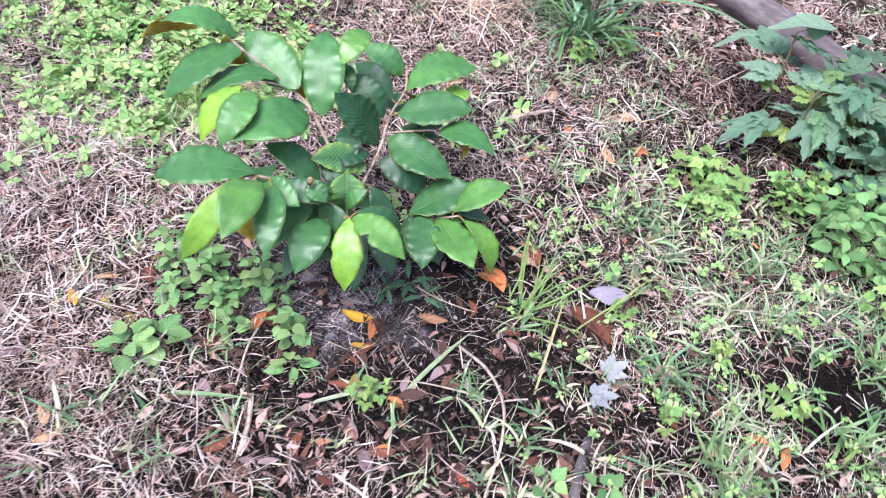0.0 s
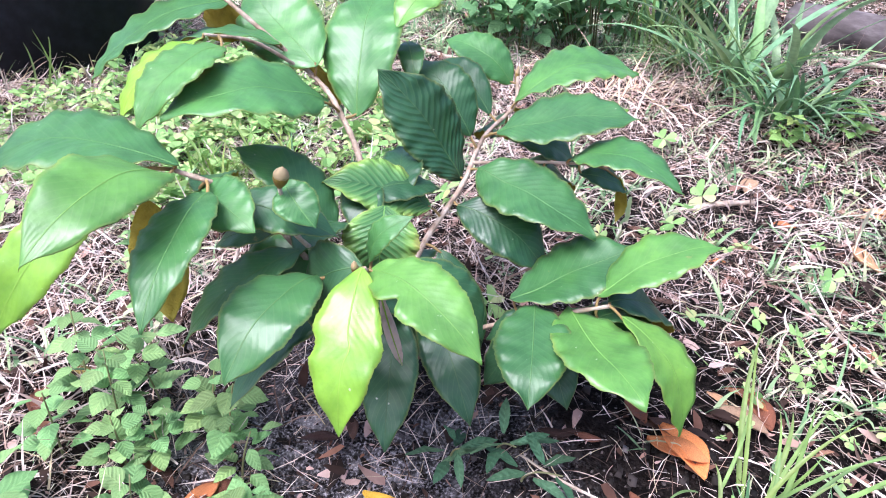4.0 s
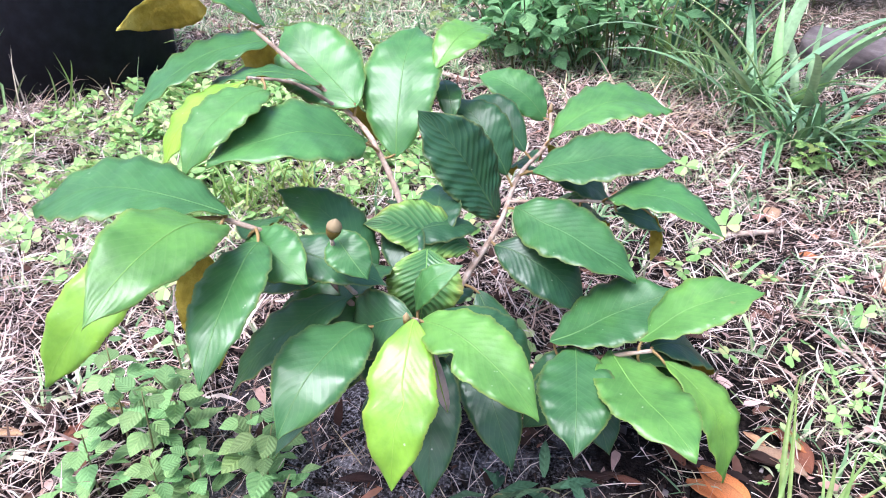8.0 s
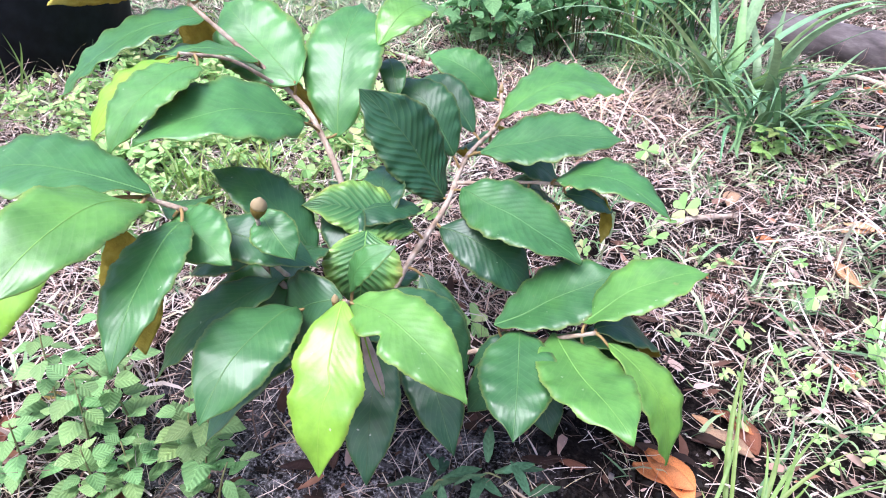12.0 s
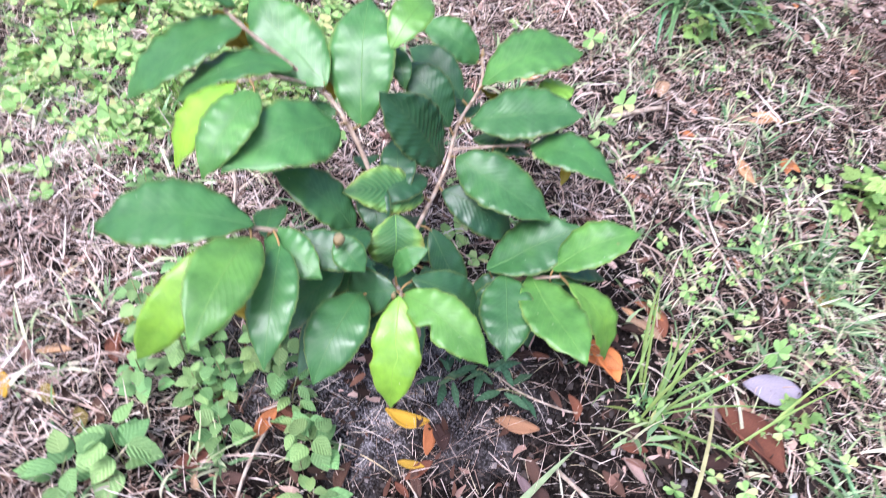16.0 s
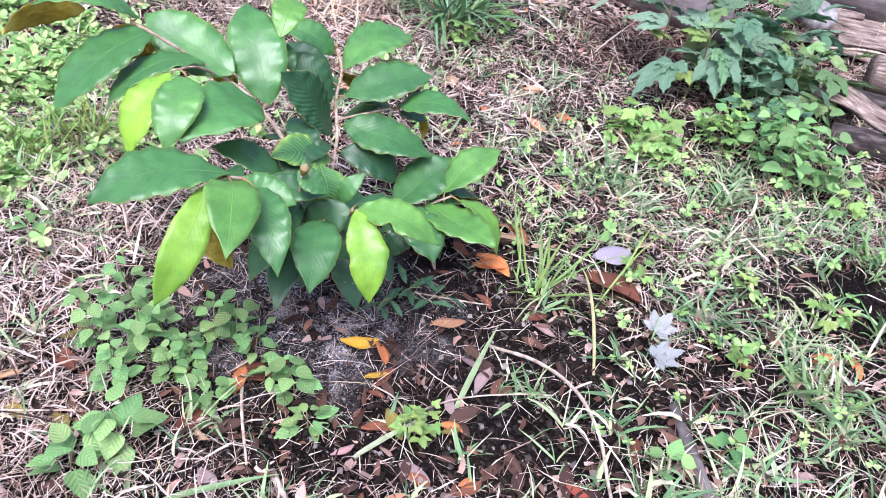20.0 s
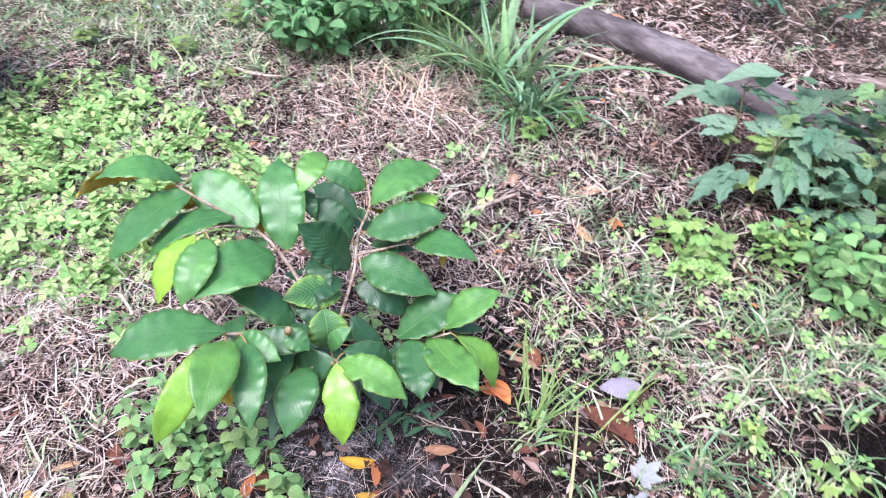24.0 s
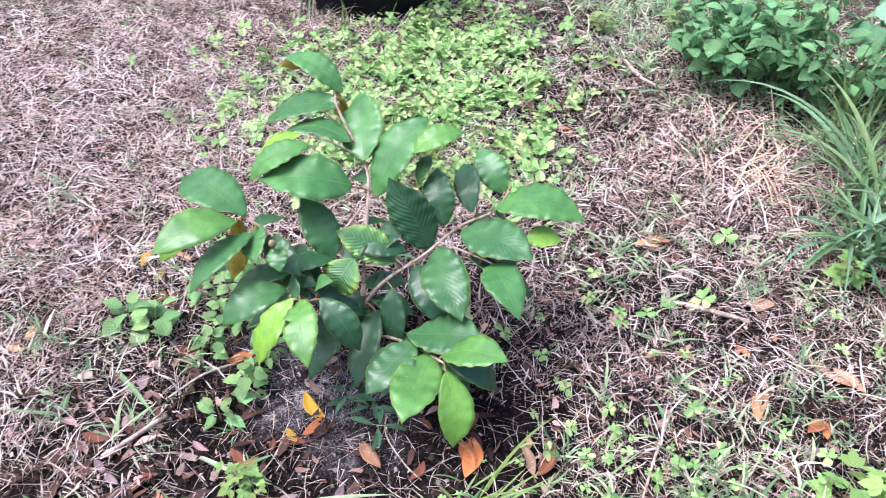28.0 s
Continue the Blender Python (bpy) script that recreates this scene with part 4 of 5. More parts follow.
HEART = outline_leaf("leaf", [(0.0, 0.06), (0.05, 0.26), (0.2, 0.40), (0.4, 0.42), (0.62, 0.33), (0.82, 0.17), (0.94, 0.06), (1.0, 0.008)], SOFT)
OVATE = outline_leaf("leaf", [(0.0, 0.02), (0.12, 0.15), (0.32, 0.27), (0.55, 0.28), (0.78, 0.18), (0.92, 0.07), (1.0, 0.01)], SOFT, 0.25, 0.3)
LANCE = outline_leaf("leaf", [(0.0, 0.03), (0.2, 0.10), (0.5, 0.14), (0.8, 0.09), (1.0, 0.01)], SOFT, 0.3, 0.2)
LOBED = lobed_leaf("leaf", SOFT, [(0, 1.0, 0.30), (44, 0.80, 0.25), (-44, 0.80, 0.25)])
LOBED5 = lobed_leaf("leaf", SOFT, [(0, 1.0, 0.23), (36, 0.84, 0.19), (-36, 0.84, 0.19), (76, 0.5, 0.16), (-76, 0.5, 0.16)])
ROUND3 = lobed_leaf("leaf", SOFT, [(0, 0.9, 0.30), (75, 0.75, 0.27), (-75, 0.75, 0.27)], 0.1)


DISC = outline_leaf("leaf", [(0.0, 0.10), (0.08, 0.30), (0.25, 0.46), (0.5, 0.52), (0.75, 0.44), (0.92, 0.24), (1.0, 0.02)], SOFT, 0.1, 0.15)


def leaf_place(at, az, pitch, size, roll=0.0):
    return pose(*at, 0, 0, math.degrees(az)) @ pose(0, 0, 0, 0, -math.degrees(pitch), 0) @ pose(0, 0, 0, math.degrees(roll)) @ Matrix.Diagonal((size, size, size, 1))


def weed(name, label, x, y, height, pairs, size, leaf_mesh, colour, seed, lean=(0, 0), spread=0.0, group="", category="weed", tilt=0.25):
    """A weed with an upright stem and leaves in crossed pairs, smaller towards the top."""
    rnd = random.Random(seed)
    z = gz(x, y)
    ob = thing(name, label, category, (x, y, z), group)
    lean = (lean[0] + rnd.uniform(-0.25, 0.25), lean[1] + rnd.uniform(-0.25, 0.25))
    pts = [Vector((lean[0] * height * f * f, lean[1] * height * f * f, height * f - 0.006)) for f in (0, 0.25, 0.5, 0.75, 1.0)]
    pts = curve_points(pts, 3)
    part("stem", mesh("stem", *tube(pts, [0.0016 - 0.0009 * i / len(pts) for i in range(len(pts))], 5), SOFT), ob, colour=(0.26, 0.27, 0.13))
    az = rnd.uniform(0, 6.28)
    for i in range(pairs):
        f = 0.25 + 0.75 * (i + 0.6) / pairs
        p = pts[min(len(pts) - 1, int(f * (len(pts) - 1)))]
        s = size * (1.0 - 0.45 * (f - 0.3)) * rnd.uniform(0.8, 1.15)
        for k in (0, 1):
            a = az + k * math.pi + rnd.uniform(-0.3, 0.3)
            d = Vector((math.cos(a), math.sin(a), 0.35))
            q = p + d * (s * 0.25 + spread * rnd.random())
            tone = rnd.uniform(0.62, 1.2)
            col = (colour[0] * tone * rnd.uniform(0.9, 1.2), colour[1] * tone, colour[2] * tone)
            part("leaf", leaf_mesh, ob, place=leaf_place(q, a, rnd.uniform(0.1 - tilt, 0.1 + tilt), s, rnd.uniform(-tilt, tilt)), colour=col)
        az += math.pi / 2 + rnd.uniform(-0.3, 0.3)
    return ob


HEART_LABEL = "low weed with light green heart-shaped leaves in pairs"
LIGHT = (0.29, 0.51, 0.20)
seed = 0
for x, y, h, p, s in ((-0.441, -0.425, 0.07, 3, 0.048), (-0.50, -0.47, 0.06, 3, 0.044), (-0.485, -0.165, 0.15, 5, 0.030), (-0.43, -0.215, 0.13, 6, 0.032),
                      (-0.315, -0.235, 0.10, 5, 0.032), (-0.285, -0.255, 0.07, 4, 0.028), (-0.219, -0.314, 0.08, 4, 0.036), (-0.34, -0.35, 0.06, 4, 0.030),
                      (-0.195, -0.385, 0.05, 3, 0.034), (-0.478, -0.315, 0.10, 5, 0.028), (-0.448, -0.26, 0.12, 5, 0.032),
                      (-0.70, 0.03, 0.08, 4, 0.030), (-0.52, -0.235, 0.13, 6, 0.028), (-0.375, -0.275, 0.07, 5, 0.024), (-0.26, -0.29, 0.06, 4, 0.028),
                      (-0.40, -0.30, 0.08, 5, 0.026), (-0.35, -0.22, 0.09, 5, 0.028)):
    seed += 1
    weed("weed", HEART_LABEL, x, y, h, p + 2, s * 1.08, HEART if seed % 3 else OVATE, LIGHT, seed, group="heart-leaved weeds", spread=0.010, tilt=0.45)

BRIGHT = (0.34, 0.55, 0.17)
for x, y, h, p, s in ((0.60, 0.50, 0.10, 5, 0.050), (0.65, 0.46, 0.08, 4, 0.050), (0.60, 0.41, 0.06, 4, 0.046), (0.54, 0.47, 0.07, 4, 0.046), (0.57, 0.54, 0.08, 4, 0.048), (0.64, 0.39, 0.05, 4, 0.044),
                      (0.80, 0.43, 0.12, 7, 0.036), (0.87, 0.50, 0.12, 7, 0.036), (0.78, 0.52, 0.10, 6, 0.036), (1.22, 0.22, 0.08, 6, 0.036),
                      (-0.036, -0.405, 0.06, 5, 0.024), (-0.02, -0.39, 0.05, 4, 0.022), (0.98, 0.16, 0.08, 5, 0.034), (1.15, 0.12, 0.08, 5, 0.036), (0.56, 0.36, 0.06, 4, 0.028), (0.42, -0.05, 0.05, 4, 0.026), (0.62, -0.10, 0.05, 4, 0.026), (0.52, -0.30, 0.05, 4, 0.024), (0.74, -0.20, 0.06, 4, 0.028), (0.20, 0.98, 0.08, 5, 0.04), (0.32, 1.05, 0.10, 5, 0.045)):
    seed += 1
    weed("weed", "bright green weed with soft lobed leaves among straw", x, y, h, p, s, ROUND3 if seed % 3 else LOBED, BRIGHT, seed, group="bright weeds", spread=0.018, tilt=0.5)
for x, y, h, p, s in ((0.90, 0.29, 0.15, 6, 0.046), (0.97, 0.24, 0.12, 5, 0.044), (1.00, 0.33, 0.15, 6, 0.046), (0.88, 0.44, 0.15, 6, 0.046), (0.95, 0.40, 0.17, 7, 0.046), (0.82, 0.49, 0.13, 6, 0.042), (1.04, 0.43, 0.15, 6, 0.044),
                      (0.93, 0.50, 0.14, 6, 0.042), (0.99, 0.47, 0.16, 6, 0.046), (0.86, 0.36, 0.13, 6, 0.042), (0.94, 0.33, 0.15, 6, 0.044), (1.02, 0.26, 0.11, 5, 0.042), (0.32, -0.50, 0.05, 2, 0.032), (0.41, -0.48, 0.06, 3, 0.036)):
    seed += 1
    weed("weed", "leafy weed with broad pale green heart-shaped leaves", x, y, h, p, s, HEART, (0.27, 0.50, 0.19), seed, group="broad-leaved weeds", spread=0.012, tilt=0.6)

for x, y, h, p, sz in ((-1.40, 0.83, 0.15, 4, 0.05), (-1.36, 1.05, 0.08, 5, 0.04), (-1.42, 1.36, 0.10, 5, 0.045), (-1.55, 1.25, 0.12, 5, 0.05), (-1.25, 1.5, 0.12, 5, 0.05), (-1.05, 1.35, 0.08, 5, 0.045), (-1.35, 1.75, 0.16, 6, 0.055), (-1.1, 1.9, 0.16, 6, 0.06),
                        (-0.95, 1.62, 0.12, 5, 0.05), (-1.5, 1.6, 0.16, 6, 0.055), (-1.2, 2.2, 0.2, 6, 0.07), (-0.9, 2.1, 0.2, 6, 0.065), (-1.6, 2.0, 0.2, 6, 0.065), (-0.85, 1.18, 0.06, 4, 0.04)):
    seed += 1
    weed("weed", "yellow-green leafy weed in the grass beside the pot", x, y, h, p, sz, (OVATE, ROUND3, LANCE)[seed % 3], (0.30, 0.42, 0.14), seed, group="pot-side weeds", spread=0.02)

BLUE = (0.16, 0.29, 0.18)
PALE = (0.27, 0.40, 0.28)


def lobed_plant(x, y, height, leaves, label, sd):
    """A plant whose leaves are given one by one: middle of the blade, way it points, pitch, length, shape, colour."""
    rnd = random.Random(sd)
    z = gz(x, y)
    ob = thing("lobed_plant", label, "plant", (x, y, z), "lobed plants")
    top = Vector((rnd.uniform(-0.02, 0.02), rnd.uniform(-0.02, 0.02), height))
    pts = curve_points([(0, 0, -0.01), top * 0.5 + Vector((0.008, -0.006, 0)), top], 6)
    part("stem", mesh("stem", *tube(pts, [0.0035 - 0.0015 * i / len(pts) for i in range(len(pts))], 6), SOFT), ob, colour=(0.20, 0.18, 0.10))
    for px, py, pz, az, pitch, size, shape, col in leaves:
        a = radians(az)
        way = Vector((math.cos(a) * math.cos(pitch), math.sin(a) * math.cos(pitch), math.sin(pitch)))
        root = Vector((px - x, py - y, pz - z)) - way * size * 0.5
        leaf = part("leaf", shape, ob, place=leaf_place(root, a, pitch, size, rnd.uniform(-0.25, 0.25)), colour=col)
        joint = min(pts, key=lambda p: abs(p.z - root.z + 0.02) + 0.2 * (p - root).length)
        rod = curve_points([joint, joint.lerp(root, 0.5) + Vector((0, 0, 0.012)), root + way * 0.006], 4)
        part("stalk", mesh("stalk", *tube(rod, [0.0014] * len(rod), 5), SOFT), ob, colour=(0.24, 0.26, 0.14))
    return ob


BLUISH, DULL, YELLOWISH = (0.20, 0.33, 0.22), (0.14, 0.25, 0.16), (0.32, 0.44, 0.14)
lobed_plant(0.745, 0.84, 0.30, [(0.646, 0.998, 0.213, 178, -0.15, 0.15, OVATE, PALE), (0.684, 0.835, 0.200, 150, 0.1, 0.12, LOBED, PALE), (0.733, 0.815, 0.165, 340, 0.0, 0.07, LOBED, YELLOWISH),
                                (0.77, 0.942, 0.205, 70, -0.2, 0.13, LOBED5, DULL), (0.755, 0.852, 0.345, 175, 0.05, 0.16, OVATE, PALE), (0.80, 0.88, 0.33, 80, 0.5, 0.11, OVATE, BLUISH),
                                (0.70, 0.93, 0.25, 110, 0.4, 0.12, LOBED, BLUISH), (0.81, 0.83, 0.29, 20, -0.2, 0.12, LOBED5, DULL)],
            "upright plant with dull blue-green deeply lobed leaves", 61)
lobed_plant(0.80, 0.71, 0.24, [(0.665, 0.657, 0.105, 205, -0.35, 0.15, LOBED5, BLUISH), (0.756, 0.690, 0.100, 220, -0.1, 0.08, LOBED, YELLOWISH), (0.812, 0.795, 0.228, 95, 0.35, 0.11, LOBED, PALE),
                               (0.845, 0.650, 0.125, 255, -0.6, 0.13, LOBED5, BLUISH), (0.895, 0.655, 0.130, 300, -0.6, 0.13, LOBED5, (0.20, 0.36, 0.18)), (0.870, 0.762, 0.222, 10, 0.1, 0.14, OVATE, (0.28, 0.44, 0.22)),
                               (0.79, 0.735, 0.205, 160, 0.2, 0.08, LOBED, YELLOWISH), (0.92, 0.72, 0.20, 340, -0.2, 0.12, LOBED, BLUISH), (0.76, 0.72, 0.16, 130, 0.0, 0.09, LOBED, PALE)],
            "upright plant with dull blue-green deeply lobed leaves", 62)
lobed_plant(-0.10, 1.56, 0.47, [(-0.110, 1.45, 0.500, 250, 0.05, 0.20, DISC, (0.34, 0.56, 0.36)), (-0.19, 1.60, 0.42, 170, -0.1, 0.14, DISC, (0.26, 0.46, 0.26)), (-0.02, 1.62, 0.38, 20, 0.0, 0.13, DISC, (0.24, 0.43, 0.24))],
            "plant with broad round pale green leaves above the bush", 63)
for x, y, h, p, s in ((0.98, 0.74, 0.25, 5, 0.115), (1.05, 0.60, 0.20, 5, 0.10), (1.16, 0.66, 0.22, 5, 0.10), (1.10, 0.84, 0.26, 5, 0.115), (1.28, 0.98, 0.26, 5, 0.11), (0.93, 0.84, 0.24, 7, 0.075), (1.00, 0.92, 0.28, 7, 0.08), (1.02, 0.66, 0.18, 7, 0.07), (1.10, 0.72, 0.22, 7, 0.07), (0.96, 0.60, 0.14, 6, 0.065), (1.18, 0.80, 0.20, 7, 0.07), (1.14, 1.00, 0.24, 6, 0.08)):
    seed += 1
    weed("lobed_plant", "upright plant with dull blue-green deeply lobed leaves", x, y, h, p - 1, s * 1.05, (LOBED, LOBED5, OVATE)[seed % 3], BLUE if seed % 3 else (0.26, 0.40, 0.17), seed, group="lobed plants", spread=0.03, category="plant", tilt=0.6)
# plants behind the log: the shade there is put into their darker green
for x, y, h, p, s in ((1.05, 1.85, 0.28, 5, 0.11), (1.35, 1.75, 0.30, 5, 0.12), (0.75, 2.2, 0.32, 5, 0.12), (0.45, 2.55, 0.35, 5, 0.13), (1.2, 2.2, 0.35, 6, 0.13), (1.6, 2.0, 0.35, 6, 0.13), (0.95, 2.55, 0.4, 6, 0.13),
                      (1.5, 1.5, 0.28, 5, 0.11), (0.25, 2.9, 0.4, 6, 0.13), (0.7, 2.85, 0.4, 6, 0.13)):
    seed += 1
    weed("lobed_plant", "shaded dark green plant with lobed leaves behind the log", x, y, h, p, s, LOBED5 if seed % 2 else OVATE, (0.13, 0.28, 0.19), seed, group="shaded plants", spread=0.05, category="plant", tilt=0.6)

# slender herb at the foot of the shrub
for x, y, sd in ((-0.045, -0.135, 901), (-0.01, -0.155, 902), (-0.085, -0.165, 903)):
    weed("herb", "small blue-green herb with narrow leaves on the sand", x, y, 0.055, 3, 0.056, LANCE, (0.10, 0.22, 0.12), sd, lean=(0.6, -0.5), group="narrow herbs", tilt=0.4)

# ---- bush behind the shrub ----


def bush(x, y, rx, ry, height, count, size, colour, label, sd):
    rnd = random.Random(sd)
    ob = thing("bush", label, "bush", (x, y, gz(x, y)), "bushes")
    stems = max(6, count // 16)
    for s in range(stems):
        a, r = rnd.uniform(0, 6.28), math.sqrt(rnd.random())
        top = Vector((rx * r * math.cos(a), ry * r * math.sin(a), height * rnd.uniform(0.6, 1.0) * (1 - 0.35 * r)))
        foot = Vector((top.x * 0.45, top.y * 0.45, -0.01))
        pts = curve_points([foot, foot.lerp(top, 0.5) + Vector((0, 0, 0.05)), top], 4)
        part("stem", mesh("stem", *tube(pts, [0.0032 - 0.0018 * i / len(pts) for i in range(len(pts))], 5), SOFT), ob, colour=(0.16, 0.17, 0.08))
        for k in range(count // stems):
            p = pts[rnd.randrange(2, len(pts))]
            az = rnd.uniform(0, 6.28)
            q = p + Vector((math.cos(az), math.sin(az), rnd.uniform(-0.5, 0.6))) * rnd.uniform(0.005, 0.05)
            # random tone, times crown shade put into the colour: darker towards the foot
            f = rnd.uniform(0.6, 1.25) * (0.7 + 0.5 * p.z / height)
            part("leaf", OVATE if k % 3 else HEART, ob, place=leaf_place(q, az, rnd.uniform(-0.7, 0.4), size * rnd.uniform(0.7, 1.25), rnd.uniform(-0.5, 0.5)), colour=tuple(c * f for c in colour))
    return ob


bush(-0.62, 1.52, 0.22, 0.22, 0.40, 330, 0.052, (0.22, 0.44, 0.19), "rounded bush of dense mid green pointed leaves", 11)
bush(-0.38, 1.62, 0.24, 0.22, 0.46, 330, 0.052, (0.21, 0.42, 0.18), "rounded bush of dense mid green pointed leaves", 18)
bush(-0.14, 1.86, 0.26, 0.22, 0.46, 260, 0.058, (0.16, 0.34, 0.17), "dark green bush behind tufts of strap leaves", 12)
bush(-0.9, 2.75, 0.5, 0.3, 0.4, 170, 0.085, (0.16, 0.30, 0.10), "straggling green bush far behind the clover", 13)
# the last bushes carry the background shade in their darkened greens
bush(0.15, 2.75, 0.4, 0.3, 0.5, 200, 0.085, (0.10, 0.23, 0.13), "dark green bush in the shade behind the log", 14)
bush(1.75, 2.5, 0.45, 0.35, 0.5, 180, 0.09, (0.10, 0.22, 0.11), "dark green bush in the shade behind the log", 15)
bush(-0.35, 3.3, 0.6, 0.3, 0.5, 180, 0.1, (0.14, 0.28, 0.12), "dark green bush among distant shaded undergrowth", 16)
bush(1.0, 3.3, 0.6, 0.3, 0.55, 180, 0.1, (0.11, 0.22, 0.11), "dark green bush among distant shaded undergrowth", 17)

# ---- strap-leaved tufts ----


def strap(parent, foot, az, ln, width, rise, bend, colour, segs=12, name="blade", swing=0.0):
    """A long channelled leaf that rises and arches over."""
    verts, faces = [], []
    p, e = Vector(foot), rise
    for i in range(segs + 1):
        f = i / segs
        d = Vector((math.cos(az) * math.cos(e), math.sin(az) * math.cos(e), math.sin(e)))
        s = Vector((-math.sin(az), math.cos(az), 0))
        up = s.cross(d) * -1
        w = width / 2 * (0.7 + 0.3 * min(1, f * 5)) * max(0.02, 1 - max(0, f - 0.35) ** 1.7 / 0.48)
        for q, h in ((-1, 0.35), (-0.5, 0.1), (0, 0), (0.5, 0.1), (1, 0.35)):
            verts.append(p + s * w * q + up * (h * w))
        p = p + d * (ln / segs)
        p.z = max(p.z, 0.006)
        e -= bend / segs * (0.5 + f)
        az += swing / segs
    for i in range(segs):
        for j in range(4):
            k = 5 * i + j
            faces.append((k, k + 1, k + 6, k + 5))
    return part(name, mesh(name, verts, faces, STRAP), parent, colour=colour)


def tuft(x, y, count, ln, width, rise, bend, colour, label, sd, group="strap-leaved tufts", name="grass_tuft", category="grass tuft", foot=0.025, way=None):
    rnd = random.Random(sd)
    ob = thing(name, label, category, (x, y, gz(x, y)), group)
    for i in range(count):
        az = rnd.uniform(0, 6.283) if way is None else rnd.gauss(way, 0.6)
        f = rnd.uniform(0.75, 1.25)
        col = tuple(c * f * g for c, g in zip(colour, (rnd.uniform(0.9, 1.25), 1, rnd.uniform(0.8, 1.2))))
        strap(ob, (rnd.gauss(0, foot), rnd.gauss(0, foot), -0.008), az, ln * rnd.uniform(0.4, 1.15), width * rnd.uniform(0.7, 1.2),
              rnd.uniform(*rise), rnd.uniform(*bend), col, swing=rnd.uniform(-0.8, 0.8))
    return ob


tuft(0.17, 1.09, 42, 0.32, 0.012, (0.35, 1.25), (1.0, 2.2), (0.14, 0.27, 0.13), "arching tuft of narrow grey-green strap leaves", 21)
tuft(0.23, 1.13, 28, 0.28, 0.011, (0.3, 1.2), (1.0, 2.2), (0.16, 0.29, 0.14), "arching tuft of narrow grey-green strap leaves", 41)
tuft(-0.06, 1.42, 46, 0.36, 0.009, (0.4, 1.2), (1.0, 2.2), (0.17, 0.29, 0.13), "arching tuft of narrow grey-green strap leaves", 22)
tuft(0.03, 1.30, 40, 0.32, 0.008, (0.5, 1.4), (0.7, 2.0), (0.17, 0.31, 0.13), "arching tuft of narrow grey-green strap leaves", 50)
tuft(0.08, 1.27, 17, 0.56, 0.024, (0.55, 1.45), (0.3, 1.6), (0.25, 0.42, 0.21), "tall tuft of broad pale green sword-shaped leaves", 23, group="broad strap tufts")
tuft(0.16, 1.25, 10, 0.56, 0.022, (0.5, 1.35), (0.5, 1.8), (0.24, 0.41, 0.21), "tall tuft of broad pale green sword-shaped leaves", 24, group="broad strap tufts")
for x, y, sd in ((-0.06, 1.28, 39), (-0.20, 1.20, 40), (-0.36, 1.28, 46), (-0.28, 1.10, 47), (-0.10, 1.12, 48)):
    tuft(x, y, 34, 0.17, 0.004, (0.1, 1.2), (0.5, 1.8), (0.78, 0.62, 0.50), "flattened bunch of dry tan grass stalks", sd, group="dry bunches", foot=0.06)
tuft(-0.48, 1.60, 30, 0.42, 0.007, (0.9, 1.5), (0.3, 1.3), (0.26, 0.42, 0.16), "tall light green grass growing through the bush", 42, group="thin tufts")
tuft(-0.22, 1.62, 30, 0.46, 0.008, (0.9, 1.5), (0.3, 1.3), (0.25, 0.41, 0.16), "tall light green grass growing through the bush", 43, group="thin tufts")
tuft(-0.72, 1.52, 22, 0.30, 0.006, (0.8, 1.5), (0.3, 1.4), (0.28, 0.42, 0.16), "tall light green grass growing through the bush", 44, group="thin tufts")
tuft(-0.12, 1.48, 30, 0.24, 0.006, (0.6, 1.4), (0.6, 1.8), (0.17, 0.25, 0.09), "loose tuft of thin grass with some dry blades", 25, group="thin tufts")
tuft(-0.05, 1.75, 24, 0.42, 0.010, (0.8, 1.45), (0.5, 1.6), (0.11, 0.22, 0.085), "tall tuft of narrow green blades beside the bush", 26, group="thin tufts")
tuft(-0.78, 0.30, 40, 0.17, 0.005, (0.5, 1.4), (0.4, 1.7), (0.22, 0.36, 0.09), "upright tuft of yellow-green grass", 49, group="thin tufts")
tuft(-0.69, 0.37, 60, 0.18, 0.005, (0.6, 1.45), (0.4, 1.6), (0.20, 0.31, 0.07), "upright tuft of yellow-green grass", 27, group="thin tufts")
tuft(-0.60, 0.42, 30, 0.10, 0.004, (0.6, 1.45), (0.4, 1.6), (0.20, 0.31, 0.08), "upright tuft of yellow-green grass", 28, group="thin tufts")
tuft(0.21, -0.10, 16, 0.19, 0.005, (0.4, 1.2), (0.4, 1.4), (0.18, 0.29, 0.09), "sprawling tuft of long grass blades beside the shrub", 29, group="thin tufts", way=0.7)
tuft(0.22, -0.12, 16, 0.07, 0.005, (0.4, 1.3), (0.4, 1.4), (0.18, 0.29, 0.09), "short tuft of grass blades beside the shrub", 51, group="thin tufts")
tuft(-1.52, 0.56, 6, 0.20, 0.005, (0.7, 1.5), (0.1, 1.4), (0.24, 0.34, 0.13), "thin upright grass stems in front of the black pot", 30, group="thin tufts")
tuft(-1.68, 0.52, 5, 0.24, 0.006, (0.8, 1.5), (0.1, 1.2), (0.15, 0.25, 0.10), "thin upright grass stems in front of the black pot", 31, group="thin tufts")
tuft(-1.60, 0.50, 9, 0.20, 0.004, (0.7, 1.5), (0.3, 1.8), (0.60, 0.48, 0.34), "dry bent grass stalks in front of the black pot", 45, group="thin tufts")
tuft(-1.46, 0.62, 8, 0.14, 0.003, (0.5, 1.4), (0.3, 1.5), (0.50, 0.40, 0.30), "dry bent grass stalks in front of the black pot", 32, group="thin tufts")
